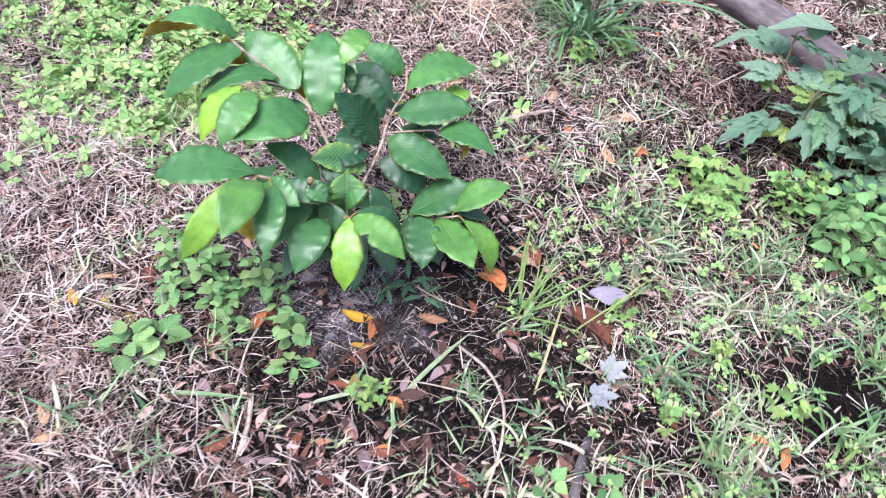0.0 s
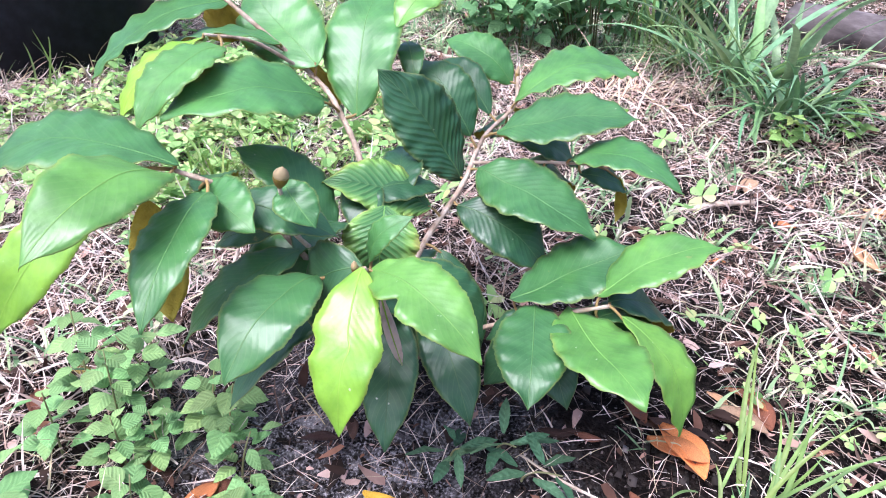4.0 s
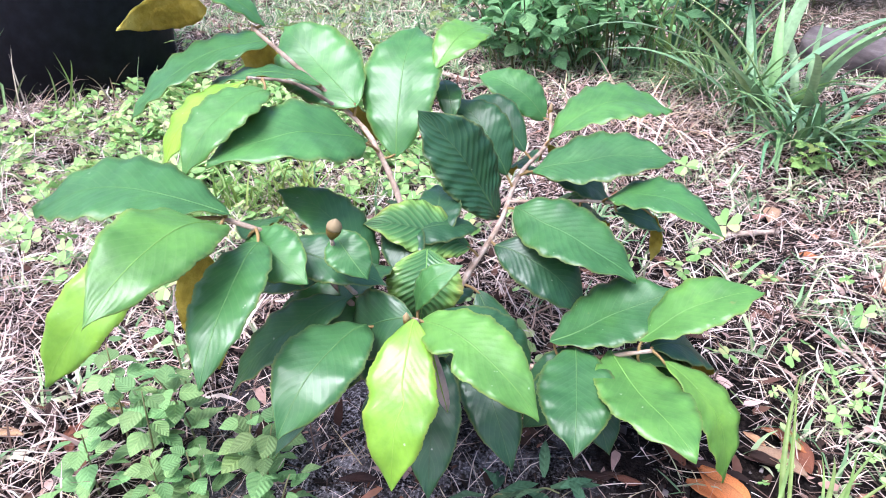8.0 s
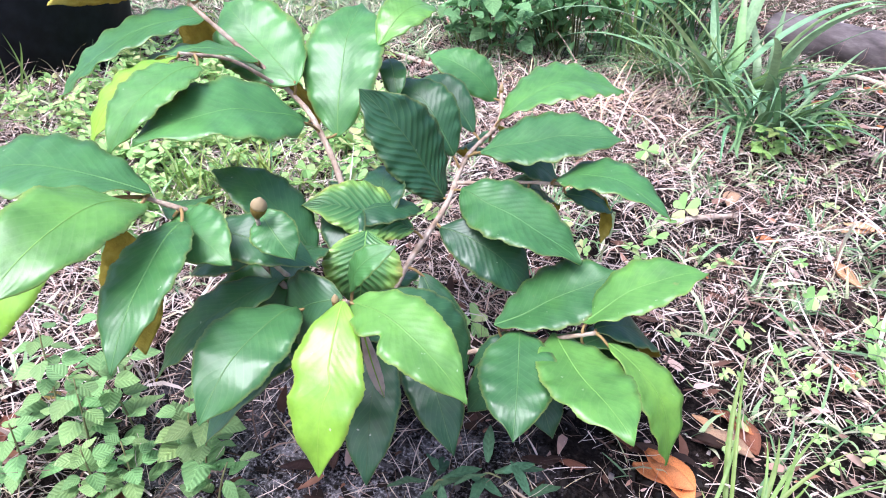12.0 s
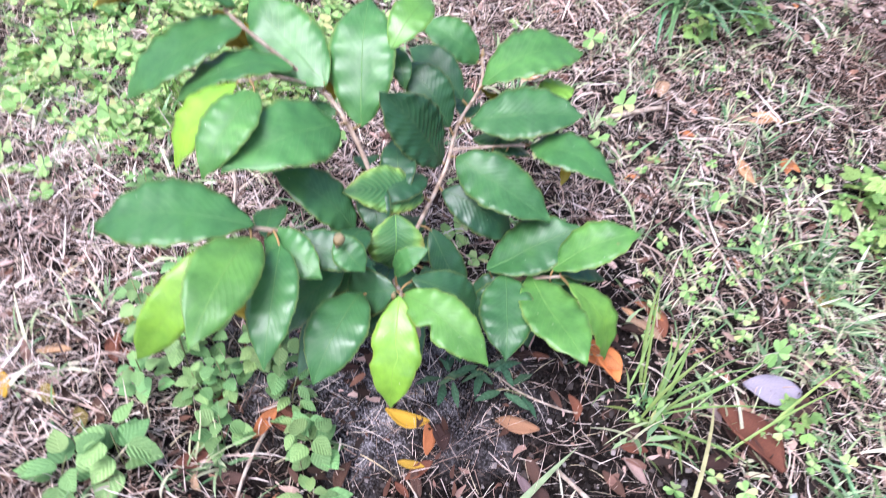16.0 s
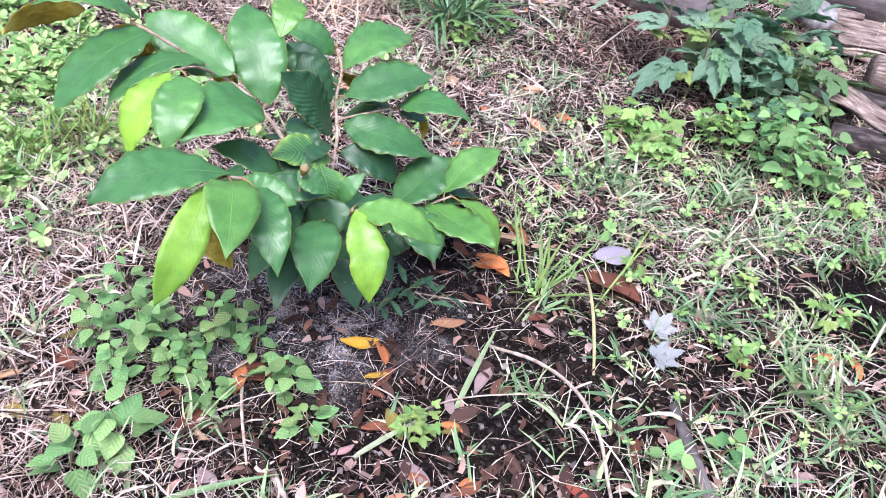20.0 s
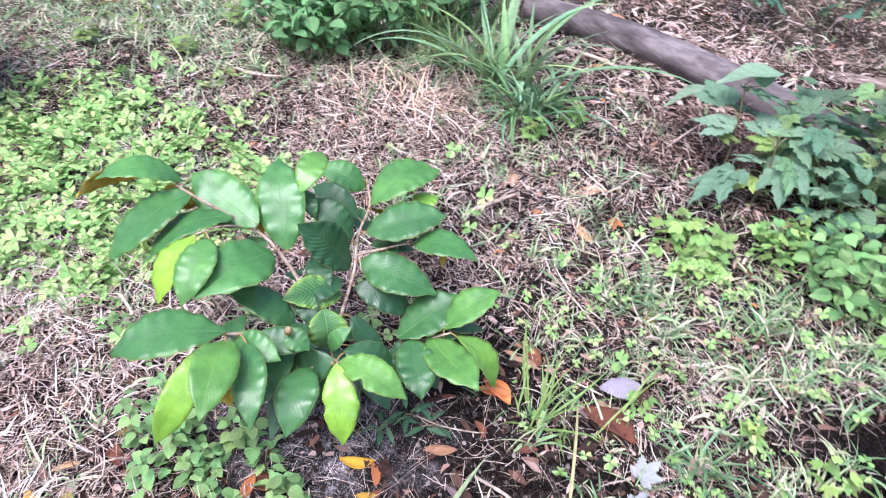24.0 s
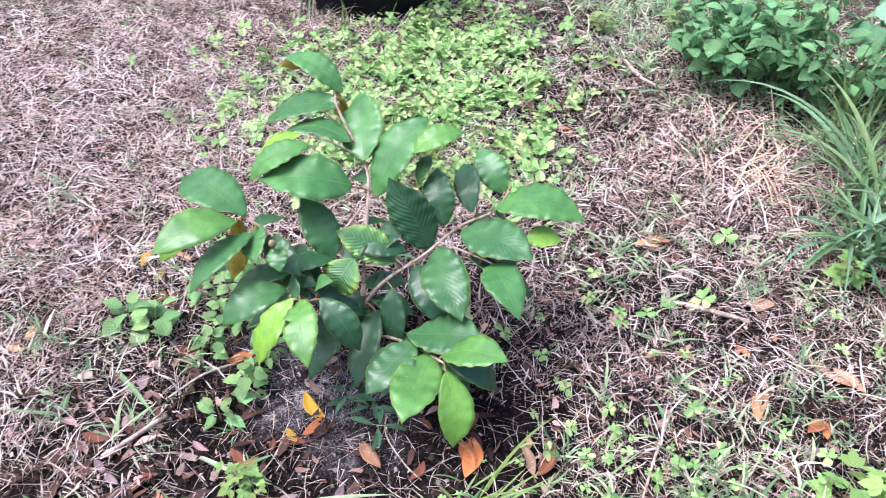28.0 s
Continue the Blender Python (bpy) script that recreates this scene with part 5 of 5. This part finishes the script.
tuft(0.72, 0.18, 30, 0.10, 0.0075, (0.4, 1.3), (0.4, 1.4), (0.17, 0.30, 0.13), "short tuft of green grass in the straw", 33, group="thin tufts")
tuft(0.95, -0.02, 30, 0.10, 0.0075, (0.4, 1.3), (0.4, 1.4), (0.18, 0.32, 0.12), "short tuft of green grass in the straw", 34, group="thin tufts")
tuft(0.52, -0.18, 30, 0.10, 0.0075, (0.3, 1.3), (0.4, 1.4), (0.17, 0.30, 0.15), "short tuft of green grass in the straw", 35, group="thin tufts")
tuft(0.62, -0.36, 30, 0.10, 0.0075, (0.3, 1.3), (0.4, 1.4), (0.19, 0.31, 0.13), "short tuft of green grass in the straw", 36, group="thin tufts")
tuft(0.44, 0.28, 30, 0.10, 0.0075, (0.3, 1.3), (0.4, 1.4), (0.17, 0.29, 0.14), "short tuft of green grass in the straw", 37, group="thin tufts")
tuft(0.86, -0.26, 30, 0.10, 0.0075, (0.3, 1.3), (0.4, 1.4), (0.18, 0.31, 0.12), "short tuft of green grass in the straw", 38, group="thin tufts")


def fallen_blade(x, y, az, ln, width, rise, bend, colour, label):
    ob = thing("long_grass", label, "grass", (x, y, gz(x, y)), "long grasses")
    strap(ob, (0, 0, 0.0), radians(az), ln, width, rise, bend, colour)


fallen_blade(0.03, -0.36, 60, 0.19, 0.010, 0.30, 0.35, (0.34, 0.42, 0.24), "single pale green grass blade leaning over the soil")
fallen_blade(0.27, -0.30, 85, 0.26, 0.006, 0.8, 1.7, (0.50, 0.45, 0.24), "dry yellow grass blade bent over the soil")
fallen_blade(-0.13, -0.45, 30, 0.14, 0.009, 0.15, 0.2, (0.38, 0.44, 0.30), "single pale green grass blade leaning over the soil")
fallen_blade(-0.38, -0.52, 12, 0.16, 0.010, 0.10, 0.2, (0.20, 0.33, 0.16), "single green grass blade lying on straw")
fallen_blade(0.36, -0.10, 50, 0.22, 0.004, 0.7, 1.1, (0.30, 0.42, 0.12), "long yellow-green grass blade leaning over the straw")
fallen_blade(0.30, -0.16, 42, 0.26, 0.004, 0.6, 0.9, (0.30, 0.42, 0.12), "long yellow-green grass blade leaning over the straw")

# ---- log, wood pile and pot ----


def rod_thing(name, label, category, ctrl, r0, r1, mat, n=8, sides=14, rough=0.08, sd=1, group=""):
    """A rod lengthwise on its own x axis, so that its grain runs along it."""
    rnd = random.Random(sd)
    ctrl = [(x, y, z + gz(x, y)) for x, y, z in ctrl]
    at = Vector(ctrl[0])
    turn = (Vector(ctrl[-1]) - at).to_track_quat("X", "Z").to_matrix().to_4x4()
    frame_of = Matrix.Translation(at) @ turn
    back = frame_of.inverted()
    pts = curve_points([back @ Vector(p) for p in ctrl], n)
    m = len(pts)
    radii = [(r0 + (r1 - r0) * i / (m - 1)) * (1 + rnd.uniform(-rough, rough)) for i in range(m)]
    v, f = tube(pts, radii, sides)
    v = [p + Vector((rnd.uniform(-1, 1), rnd.uniform(-1, 1), rnd.uniform(-1, 1))) * radii[0] * rough * 0.5 for p in v]
    ob = new(name, mesh(name, v, f, mat))
    ob.matrix_world = frame_of
    return tagged(ob, label, category, group)


rod_thing("log", "long weathered grey-brown log lying on straw", "log", [(1.18, 0.94, 0.050), (1.06, 1.04, 0.052), (0.96, 1.13, 0.055), (0.80, 1.27, 0.056), (0.58, 1.47, 0.054), (0.38, 1.65, 0.052), (0.18, 1.81, 0.050)], 0.060, 0.054, LOGBARK, 10, 20, 0.035, 3)
rod_thing("log", "thick shaded log at the top of the wood pile", "log", [(1.50, 1.40, 0.06), (1.85, 1.22, 0.06), (2.35, 0.98, 0.07)], 0.085, 0.09, LOGBARK, 8, 18, 0.06, 4)
rod_thing("log", "short pale barkless log piece in the wood pile", "log", [(1.42, 0.81, 0.085), (1.60, 0.73, 0.09), (1.85, 0.62, 0.09)], 0.058, 0.064, WOOD, 6, 16, 0.06, 5)
rod_thing("log", "dark rotten log piece under the wood pile", "log", [(1.27, 0.70, 0.04), (1.5, 0.58, 0.045), (1.8, 0.45, 0.05)], 0.042, 0.046, ROTTEN, 6, 14, 0.1, 6)
rod_thing("stone", "rounded grey stone beside the wood pile", "stone", [(1.38, 1.17, 0.03), (1.42, 1.18, 0.05), (1.47, 1.17, 0.03)], 0.05, 0.05, STONE, 4, 14, 0.06, 7)


def bark_sheet(x, y, z, az, ln, width, sd, tilt=0.2):
    """A curled slab of bark or split wood with real thickness."""
    rnd = random.Random(sd)
    verts, faces = [], []
    nx, ny = 12, 6
    for side in (0, 1):
        for i in range(nx + 1):
            for j in range(ny + 1):
                u, v = i / nx, j / ny * 2 - 1
                r = 1 + 0.15 * math.sin(7 * u + sd) * abs(v)
                verts.append((ln * (u - 0.5), width / 2 * v * r * (1 - 0.25 * u), 0.012 - width * 0.28 * v * v + 0.006 * math.sin(9 * u + v) - side * 0.007))
    m = ny + 1
    n = (nx + 1) * m
    for i in range(nx):
        for j in range(ny):
            k = i * m + j
            faces += [(k, k + m, k + m + 1, k + 1), (n + k, n + k + 1, n + k + m + 1, n + k + m)]
    rim = list(range(m)) + [i * m + ny for i in range(1, nx + 1)] + [nx * m + j for j in range(ny - 1, -1, -1)] + [i * m for i in range(nx - 1, 0, -1)]
    for a, b in zip(rim, rim[1:] + rim[:1]):
        faces.append((a, b, n + b, n + a))
    ob = new("bark_slab", mesh("bark_slab", verts, faces, WOOD))
    ob.matrix_world = pose(x, y, z + gz(x, y), rnd.uniform(-12, 12), math.degrees(tilt), az)
    return tagged(ob, "curled pale slab of split bark on the wood pile", "bark", "bark slabs")


rod_thing("log", "dark rotten log piece under the wood pile", "log", [(1.13, 0.50, 0.032), (1.25, 0.42, 0.036), (1.42, 0.33, 0.04)], 0.038, 0.042, ROTTEN, 5, 12, 0.1, 9)
bark_sheet(1.25, 0.51, 0.100, -66, 0.30, 0.12, 1, 0.05)
bark_sheet(1.62, 1.25, 0.02, -27, 0.62, 0.075, 8, 0.03)
bark_sheet(1.54, 1.15, 0.025, -34, 0.42, 0.07, 9, 0.03)
bark_sheet(1.78, 1.10, 0.03, -26, 0.60, 0.07, 2, 0.05)
bark_sheet(1.50, 1.02, 0.03, -30, 0.45, 0.055, 3, 0.04)
bark_sheet(1.70, 0.95, 0.05, -24, 0.55, 0.065, 4, 0.06)
bark_sheet(1.42, 1.30, 0.02, -22, 0.45, 0.05, 5, 0.02)


POT_HEIGHT = 0.49


def black_pot(x, y, r0, r1, height):
    at = Vector((x, y, gz(x, y) - 0.03))
    ob = thing("plant_pot", "large black plastic plant pot with a rolled rim standing on soil", "pot", at)
    sides = 64

    def ring(prof):
        v, f = [], []
        for r, z in prof:
            v += [(r * math.cos(6.28319 * j / sides), r * math.sin(6.28319 * j / sides), z) for j in range(sides)]
        for i in range(len(prof) - 1):
            for j in range(sides):
                k = (j + 1) % sides
                f.append((i * sides + j, i * sides + k, (i + 1) * sides + k, (i + 1) * sides + j))
        return v, f

    wall = [(r0 - 0.01, 0), (r0, 0.01), (r0 + (r1 - r0) * 0.5, height * 0.5), (r1 - 0.006, height - 0.05), (r1 - 0.012, height - 0.02), (r1 - 0.03, height - 0.02), (r0 - 0.012, 0.03), (0.001, 0.03)]
    part("body", mesh("body", *ring(wall), PLASTIC), ob)
    rim = [(r1 - 0.012, height - 0.045), (r1 + 0.012, height - 0.04), (r1 + 0.016, height - 0.012), (r1 + 0.008, height), (r1 - 0.014, height - 0.004), (r1 - 0.02, height - 0.03)]
    part("rim", mesh("rim", *ring(rim), PLASTIC), ob, "rolled black rim")
    part("potting_soil", mesh("potting_soil", *ring([(r1 - 0.05, height - 0.17), (r1 * 0.6, height - 0.155), (0.002, height - 0.15)]), SOIL), ob, "dark potting soil")
    return ob


black_pot(-1.78, 0.81, 0.275, 0.292, POT_HEIGHT)


def plastic_bag(x, y, z, r, sd):
    """A crumpled sheet of film lying in the pot up to its rim."""
    verts, faces = [], []
    n, m = 26, 40
    for i in range(n + 1):
        for j in range(m):
            a, f = 6.28319 * j / m, i / n
            h = 0.05 * math.sin(3 * a + 5 * f + sd) * f + 0.03 * math.sin(7 * a - 9 * f) * f + 0.012 * math.sin(17 * a + 21 * f)
            verts.append((r * f * math.cos(a), r * f * math.sin(a), h))
    for i in range(n):
        for j in range(m):
            k = (j + 1) % m
            faces.append((i * m + j, (i + 1) * m + j, (i + 1) * m + k, i * m + k))
    ob = new("plastic_bag", mesh("plastic_bag", verts, faces, FILM))
    ob.location = (x, y, z)
    ob.color = (0.24, 0.28, 0.35, 1)
    return tagged(ob, "crumpled pale blue-grey plastic bag in the black pot", "bag")


plastic_bag(-1.78, 0.81, gz(-1.78, 0.81) + POT_HEIGHT - 0.10, 0.235, 3)

# ---- twigs ----


def twig(ctrl, r0, r1, label, mat=TWIG, sd=1):
    rod_thing("twig", label, "twig", ctrl, r0, r1, mat, 5, 7, 0.12, sd, "twigs")


twig([(0.103, -0.236, 0.010), (0.170, -0.29, 0.03), (0.214, -0.365, 0.036), (0.228, -0.45, 0.03), (0.223, -0.53, 0.018), (0.22, -0.60, 0.012)], 0.0032, 0.0024, "long arched pale brown runner over the soil", sd=41)
twig([(0.382, -0.375, 0.006), (0.372, -0.45, 0.01), (0.366, -0.53, 0.008), (0.36, -0.62, 0.006)], 0.009, 0.011, "thick brown dead stick lying in straw", LOGBARK, sd=42)
twig([(-0.61, 0.20, 0.004), (-0.585, 0.13, 0.035), (-0.56, 0.09, 0.03), (-0.545, 0.04, 0.004)], 0.0035, 0.0025, "short crooked grey twig standing out of the straw", sd=43)
twig([(-0.05, -0.37, 0.005), (0.03, -0.345, 0.012), (0.12, -0.34, 0.01), (0.19, -0.345, 0.004)], 0.0016, 0.0012, "thin pale twig lying on dark soil", sd=44)
twig([(-0.24, -0.47, 0.004), (-0.215, -0.53, 0.01), (-0.205, -0.59, 0.004)], 0.0055, 0.0045, "short broken pale stick on the soil", sd=45)
twig([(0.05, 0.615, 0.006), (0.10, 0.645, 0.012), (0.16, 0.70, 0.006)], 0.006, 0.005, "short pale stick lying in the straw", sd=46)
twig([(-0.30, -0.30, 0.004), (-0.29, -0.38, 0.02), (-0.275, -0.46, 0.004)], 0.0028, 0.002, "thin dry brown stem beside the weeds", sd=47)
twig([(-1.45, 1.92, 0.005), (-1.3, 1.98, 0.012), (-1.1, 2.0, 0.005)], 0.006, 0.004, "dead stick lying in distant straw", sd=48)
twig([(-0.85, 1.28, 0.006), (-0.75, 1.25, 0.012), (-0.66, 1.27, 0.005)], 0.006, 0.005, "short pale stick in front of the bush", sd=49)
twig([(0.24, 0.36, 0.006), (0.30, 0.25, 0.014), (0.36, 0.15, 0.006)], 0.003, 0.002, "thin pale straw stalk lying on grass", sd=50)
twig([(-0.02, -0.13, 0.004), (0.03, -0.16, 0.03), (0.09, -0.155, 0.02), (0.12, -0.14, 0.004)], 0.0014, 0.0012, "thin pale looped root on the sand", sd=51)
twig([(0.30, 1.50, 0.01), (0.42, 1.40, 0.02), (0.52, 1.33, 0.008)], 0.007, 0.005, "brown stick between the tufts and the log", sd=52)
twig([(-0.10, -0.30, 0.004), (-0.06, -0.34, 0.012), (-0.03, -0.40, 0.005)], 0.0015, 0.0012, "thin pale root on dark soil", sd=53)
twig([(1.30, 0.36, 0.006), (1.5, 0.42, 0.03), (1.75, 0.40, 0.012)], 0.004, 0.003, "thin dead branch below the wood pile", sd=54)
twig([(1.30, 0.92, 0.10), (1.45, 0.80, 0.14), (1.65, 0.66, 0.06)], 0.004, 0.003, "thin dead branch across the wood pile", sd=55)

# ---- fallen leaves ----
LITTER_COLOURS = {"orange": (0.62, 0.24, 0.09), "yellow": (0.62, 0.40, 0.05), "peach": (0.66, 0.38, 0.20), "rust": (0.22, 0.085, 0.05), "tan": (0.48, 0.32, 0.20), "olive": (0.27, 0.22, 0.06),
                  "brown": (0.09, 0.05, 0.04), "white": (0.40, 0.45, 0.50), "grey": (0.52, 0.50, 0.56), "red": (0.40, 0.10, 0.06), "pink": (0.62, 0.38, 0.36), "mauve": (0.34, 0.25, 0.25)}
LITTER_WORDS = {"orange": "bright orange", "yellow": "yellow", "peach": "pale orange", "rust": "rust brown", "tan": "tan", "olive": "olive brown", "brown": "dark brown", "white": "bleached white", "grey": "pale grey",
                "red": "dark red", "pink": "faded pink", "mauve": "dull grey-brown"}


def litter_mesh(sd):
    """A dry leaf one unit long, centred, cupped and curled, with a short stalk."""
    rnd = random.Random(sd)
    cup, curl, side, wide = rnd.uniform(0.15, 0.75), rnd.uniform(-0.35, 0.5), rnd.uniform(-0.15, 0.15), rnd.uniform(0.17, 0.24)
    verts, faces = [], []
    n, m = 10, 5
    for low in (0, 1):
        for i in range(n + 1):
            v = i / n
            w = wide * max(0.03, math.sin(math.pi * min(max(v, 0.03), 0.985)) ** 0.75)
            for j in range(m):
                q = 2 * j / (m - 1) - 1
                verts.append((v - 0.5, w * q + side * math.sin(math.pi * v), 0.02 + cup * w * q * q + curl * 0.5 * (v - 0.5) ** 2 + 0.02 * math.sin(8 * v + 3 * q + sd) - low * 0.012))
    k0 = (n + 1) * m
    for i in range(n):
        for j in range(m - 1):
            k = i * m + j
            faces += [(k, k + m, k + m + 1, k + 1), (k0 + k, k0 + k + 1, k0 + k + m + 1, k0 + k + m)]
    rim = list(range(m)) + [i * m + m - 1 for i in range(1, n + 1)] + [n * m + j for j in range(m - 2, -1, -1)] + [i * m for i in range(n - 1, 0, -1)]
    for a, b in zip(rim, rim[1:] + rim[:1]):
        faces.append((a, b, k0 + b, k0 + a))
    return mesh("fallen_leaf", verts, faces, LITTER)


LITTER_SHAPES = [litter_mesh(s) for s in range(8)]
BLEACHED = lobed_leaf("fallen_leaf", LITTER, [(0, 1.0, 0.24), (40, 0.85, 0.2), (-40, 0.85, 0.2), (85, 0.55, 0.16), (-85, 0.55, 0.16)], -0.12)
litter_count = 0


def litter(x, y, ln, az, colour, z=0.009, wide=1.0):
    global litter_count
    litter_count += 1
    rnd = random.Random(litter_count)
    ob = new("fallen_leaf", LITTER_SHAPES[litter_count % len(LITTER_SHAPES)])
    ob.color = (*LITTER_COLOURS[colour], 1.0)
    ob.matrix_world = pose(x, y, gz(x, y) + z, rnd.uniform(-14, 14), rnd.uniform(-10, 10), az) @ Matrix.Diagonal((ln, ln * wide, ln, 1))
    return tagged(ob, LITTER_WORDS[colour] + " fallen dry leaf curled on the ground", "leaf", "fallen leaves")


litter(-0.082, -0.251, 0.049, -72, "orange")
litter(-0.118, -0.228, 0.066, 8, "yellow")
litter(0.034, -0.195, 0.064, 5, "peach")
litter(-0.091, -0.289, 0.040, 4, "yellow")
litter(0.133, -0.050, 0.078, -44, "orange")
litter(-0.561, -0.269, 0.051, -63, "rust")
litter(-0.294, -0.294, 0.064, -19, "rust")
litter(-0.357, -0.358, 0.039, -31, "rust")
litter(-0.547, -0.633, 0.049, -44, "tan")
litter(-0.514, -0.667, 0.043, 46, "tan")
litter(0.032, -0.510, 0.044, 28, "rust")
litter(-0.045, -0.594, 0.035, -3, "rust")
litter(0.019, -0.400, 0.038, -20, "orange")
litter(-0.665, -0.379, 0.048, -45, "yellow")
litter(-0.605, -0.366, 0.042, -22, "olive")
litter(0.349, -0.116, 0.080, -38, "brown")
litter(0.381, 0.744, 0.074, 8, "peach")
litter(0.336, 0.508, 0.080, -66, "peach")
litter(0.435, 0.585, 0.036, -53, "orange")
for x, y, az, ln in ((0.398, -0.222, 38, 0.052), (0.378, -0.285, 5, 0.050)):
    ob = new("fallen_leaf", BLEACHED)
    ob.color = (0.32, 0.34, 0.35, 1.0)
    ob.matrix_world = pose(x, y, gz(x, y) + 0.024, 8, -10, az) @ Matrix.Diagonal((ln, ln, ln, 1))
    tagged(ob, "bleached white fallen lobed leaf on grass", "leaf", "fallen leaves")
litter(0.386, -0.005, 0.090, 12, "grey", 0.02, 1.5)
litter(0.350, -0.112, 0.115, -35, "rust", 0.018, 1.2)
litter(0.425, -0.025, 0.06, 25, "brown", 0.012)
litter(0.607, -0.347, 0.050, 47, "tan")
litter(0.740, -0.307, 0.049, -103, "orange")
litter(0.674, -0.292, 0.030, -9, "orange")
litter(0.705, -0.350, 0.045, -4, "brown")
litter(0.180, -0.528, 0.033, -33, "red")
litter(0.352, -0.467, 0.030, -20, "orange")
litter(-0.801, 0.805, 0.089, 6, "pink")
litter(-0.143, 0.718, 0.070, 53, "peach")
litter(0.424, 1.418, 0.075, -32, "orange")
litter(0.173, 0.030, 0.046, -1, "brown")
litter(0.203, 0.070, 0.070, -60, "rust")
litter(0.530, -0.296, 0.039, -35, "rust")
litter(0.724, 0.069, 0.037, -2, "brown")
litter(-0.075, -0.310, 0.042, -57, "brown")
litter(-0.286, -0.290, 0.067, -15, "rust")
litter(-0.563, -0.275, 0.052, -43, "rust")
litter(-0.625, -0.252, 0.051, -42, "brown")
litter(-0.559, -0.218, 0.053, 25, "olive")
litter(-0.353, -0.363, 0.030, 23, "tan")
litter(-0.340, -0.415, 0.030, -44, "tan")
litter(-0.596, -0.374, 0.034, -27, "olive")
litter(-0.524, -0.363, 0.046, -42, "brown")
litter(-0.538, -0.390, 0.043, -50, "olive")
litter(-0.065, -0.389, 0.063, -72, "olive")
litter(-0.201, -0.170, 0.039, -52, "brown")
litter(-0.090, -0.326, 0.031, -32, "rust")
litter(-0.594, -0.079, 0.039, -13, "brown")
litter(0.019, -0.403, 0.034, 8, "olive")
litter(0.360, -0.107, 0.077, -44, "brown")
litter(0.341, -0.503, 0.039, -103, "pink")
litter(0.032, -0.504, 0.031, 7, "orange")
litter(0.692, -0.279, 0.040, -13, "orange")
litter(0.710, -0.343, 0.033, -50, "grey")
litter(0.607, -0.336, 0.051, 40, "tan")
litter(0.199, 0.071, 0.065, -53, "rust")
litter(0.021, -0.091, 0.035, -121, "brown")
litter(-0.147, 0.694, 0.082, 74, "peach")
litter(0.368, 0.728, 0.057, 26, "peach")
litter(0.422, 0.574, 0.056, 80, "orange")
litter(0.129, -0.050, 0.068, -14, "orange")
litter(0.191, 0.088, 0.058, -31, "orange")
litter(0.188, 0.043, 0.063, -21, "tan")
litter(-0.195, -0.518, 0.038, 88, "pink")
litter(-0.143, -0.439, 0.038, 25, "pink")
litter(-0.806, 0.788, 0.074, 32, "pink")
litter(-0.943, 0.886, 0.074, 49, "rust")
litter(0.121, 0.418, 0.031, 25, "orange")
litter(-0.304, -0.302, 0.056, 79, "orange")
litter(-0.157, 0.822, 0.051, 37, "rust")
litter(-0.639, -0.306, 0.049, 27, "tan")
litter(-0.299, -0.623, 0.039, 42, "pink")
litter(-0.104, -0.229, 0.030, 111, "brown")
litter(0.023, 0.184, 0.054, 0, "brown")
litter(0.066, 0.274, 0.046, 19, "brown")
litter(0.149, 0.760, 0.065, 76, "tan")
litter(-0.550, -0.274, 0.037, 8, "rust")
litter(-0.604, -0.271, 0.038, -9, "brown")
litter(-0.226, -0.192, 0.042, 27, "brown")
litter(0.159, 0.064, 0.032, -35, "peach")
litter(0.006, -0.092, 0.038, 14, "brown")
litter(0.039, -0.080, 0.030, 13, "rust")
litter(0.327, 0.725, 0.059, 16, "tan")
litter(-0.661, 0.858, 0.042, 60, "orange")
litter(-0.630, 1.003, 0.037, 11, "brown")
litter(0.718, 0.289, 0.030, -37, "orange")
litter(-0.647, 1.214, 0.061, 2, "brown")
litter(-1.546, 1.805, 0.094, 39, "orange")
litter(-1.329, 1.748, 0.110, -50, "white")
litter(-0.430, 1.147, 0.077, 7, "brown")
litter(0.530, 1.841, 0.103, -66, "peach")
litter(0.416, 1.357, 0.054, -43, "orange")
litter(0.159, 0.491, 0.046, 18, "tan")

# further scattered leaves, mostly brown, on the soil in front of the shrub and under the bush
for _ in range(215):
    rnd = random.Random(5000 + _)
    x, y = (rnd.gauss(0.05, 0.28), rnd.gauss(-0.30, 0.16)) if _ < 60 else (rnd.uniform(-0.9, 0.8), rnd.gauss(-0.55, 0.10)) if _ < 110 else (rnd.uniform(-1.6, 1.5), rnd.uniform(-0.5, 2.2))
    if -0.42 < x < 0.05 and -0.24 < y < 0.05 or (x + 1.78) ** 2 + (y - 0.81) ** 2 < 0.11:
        continue
    litter(x, y, rnd.uniform(0.03, 0.06), rnd.uniform(0, 360), rnd.choice(("brown", "brown", "rust", "mauve", "mauve", "tan", "pink", "orange", "olive") if y > 0.1 else ("brown", "brown", "brown", "brown", "rust", "mauve")), 0.006)
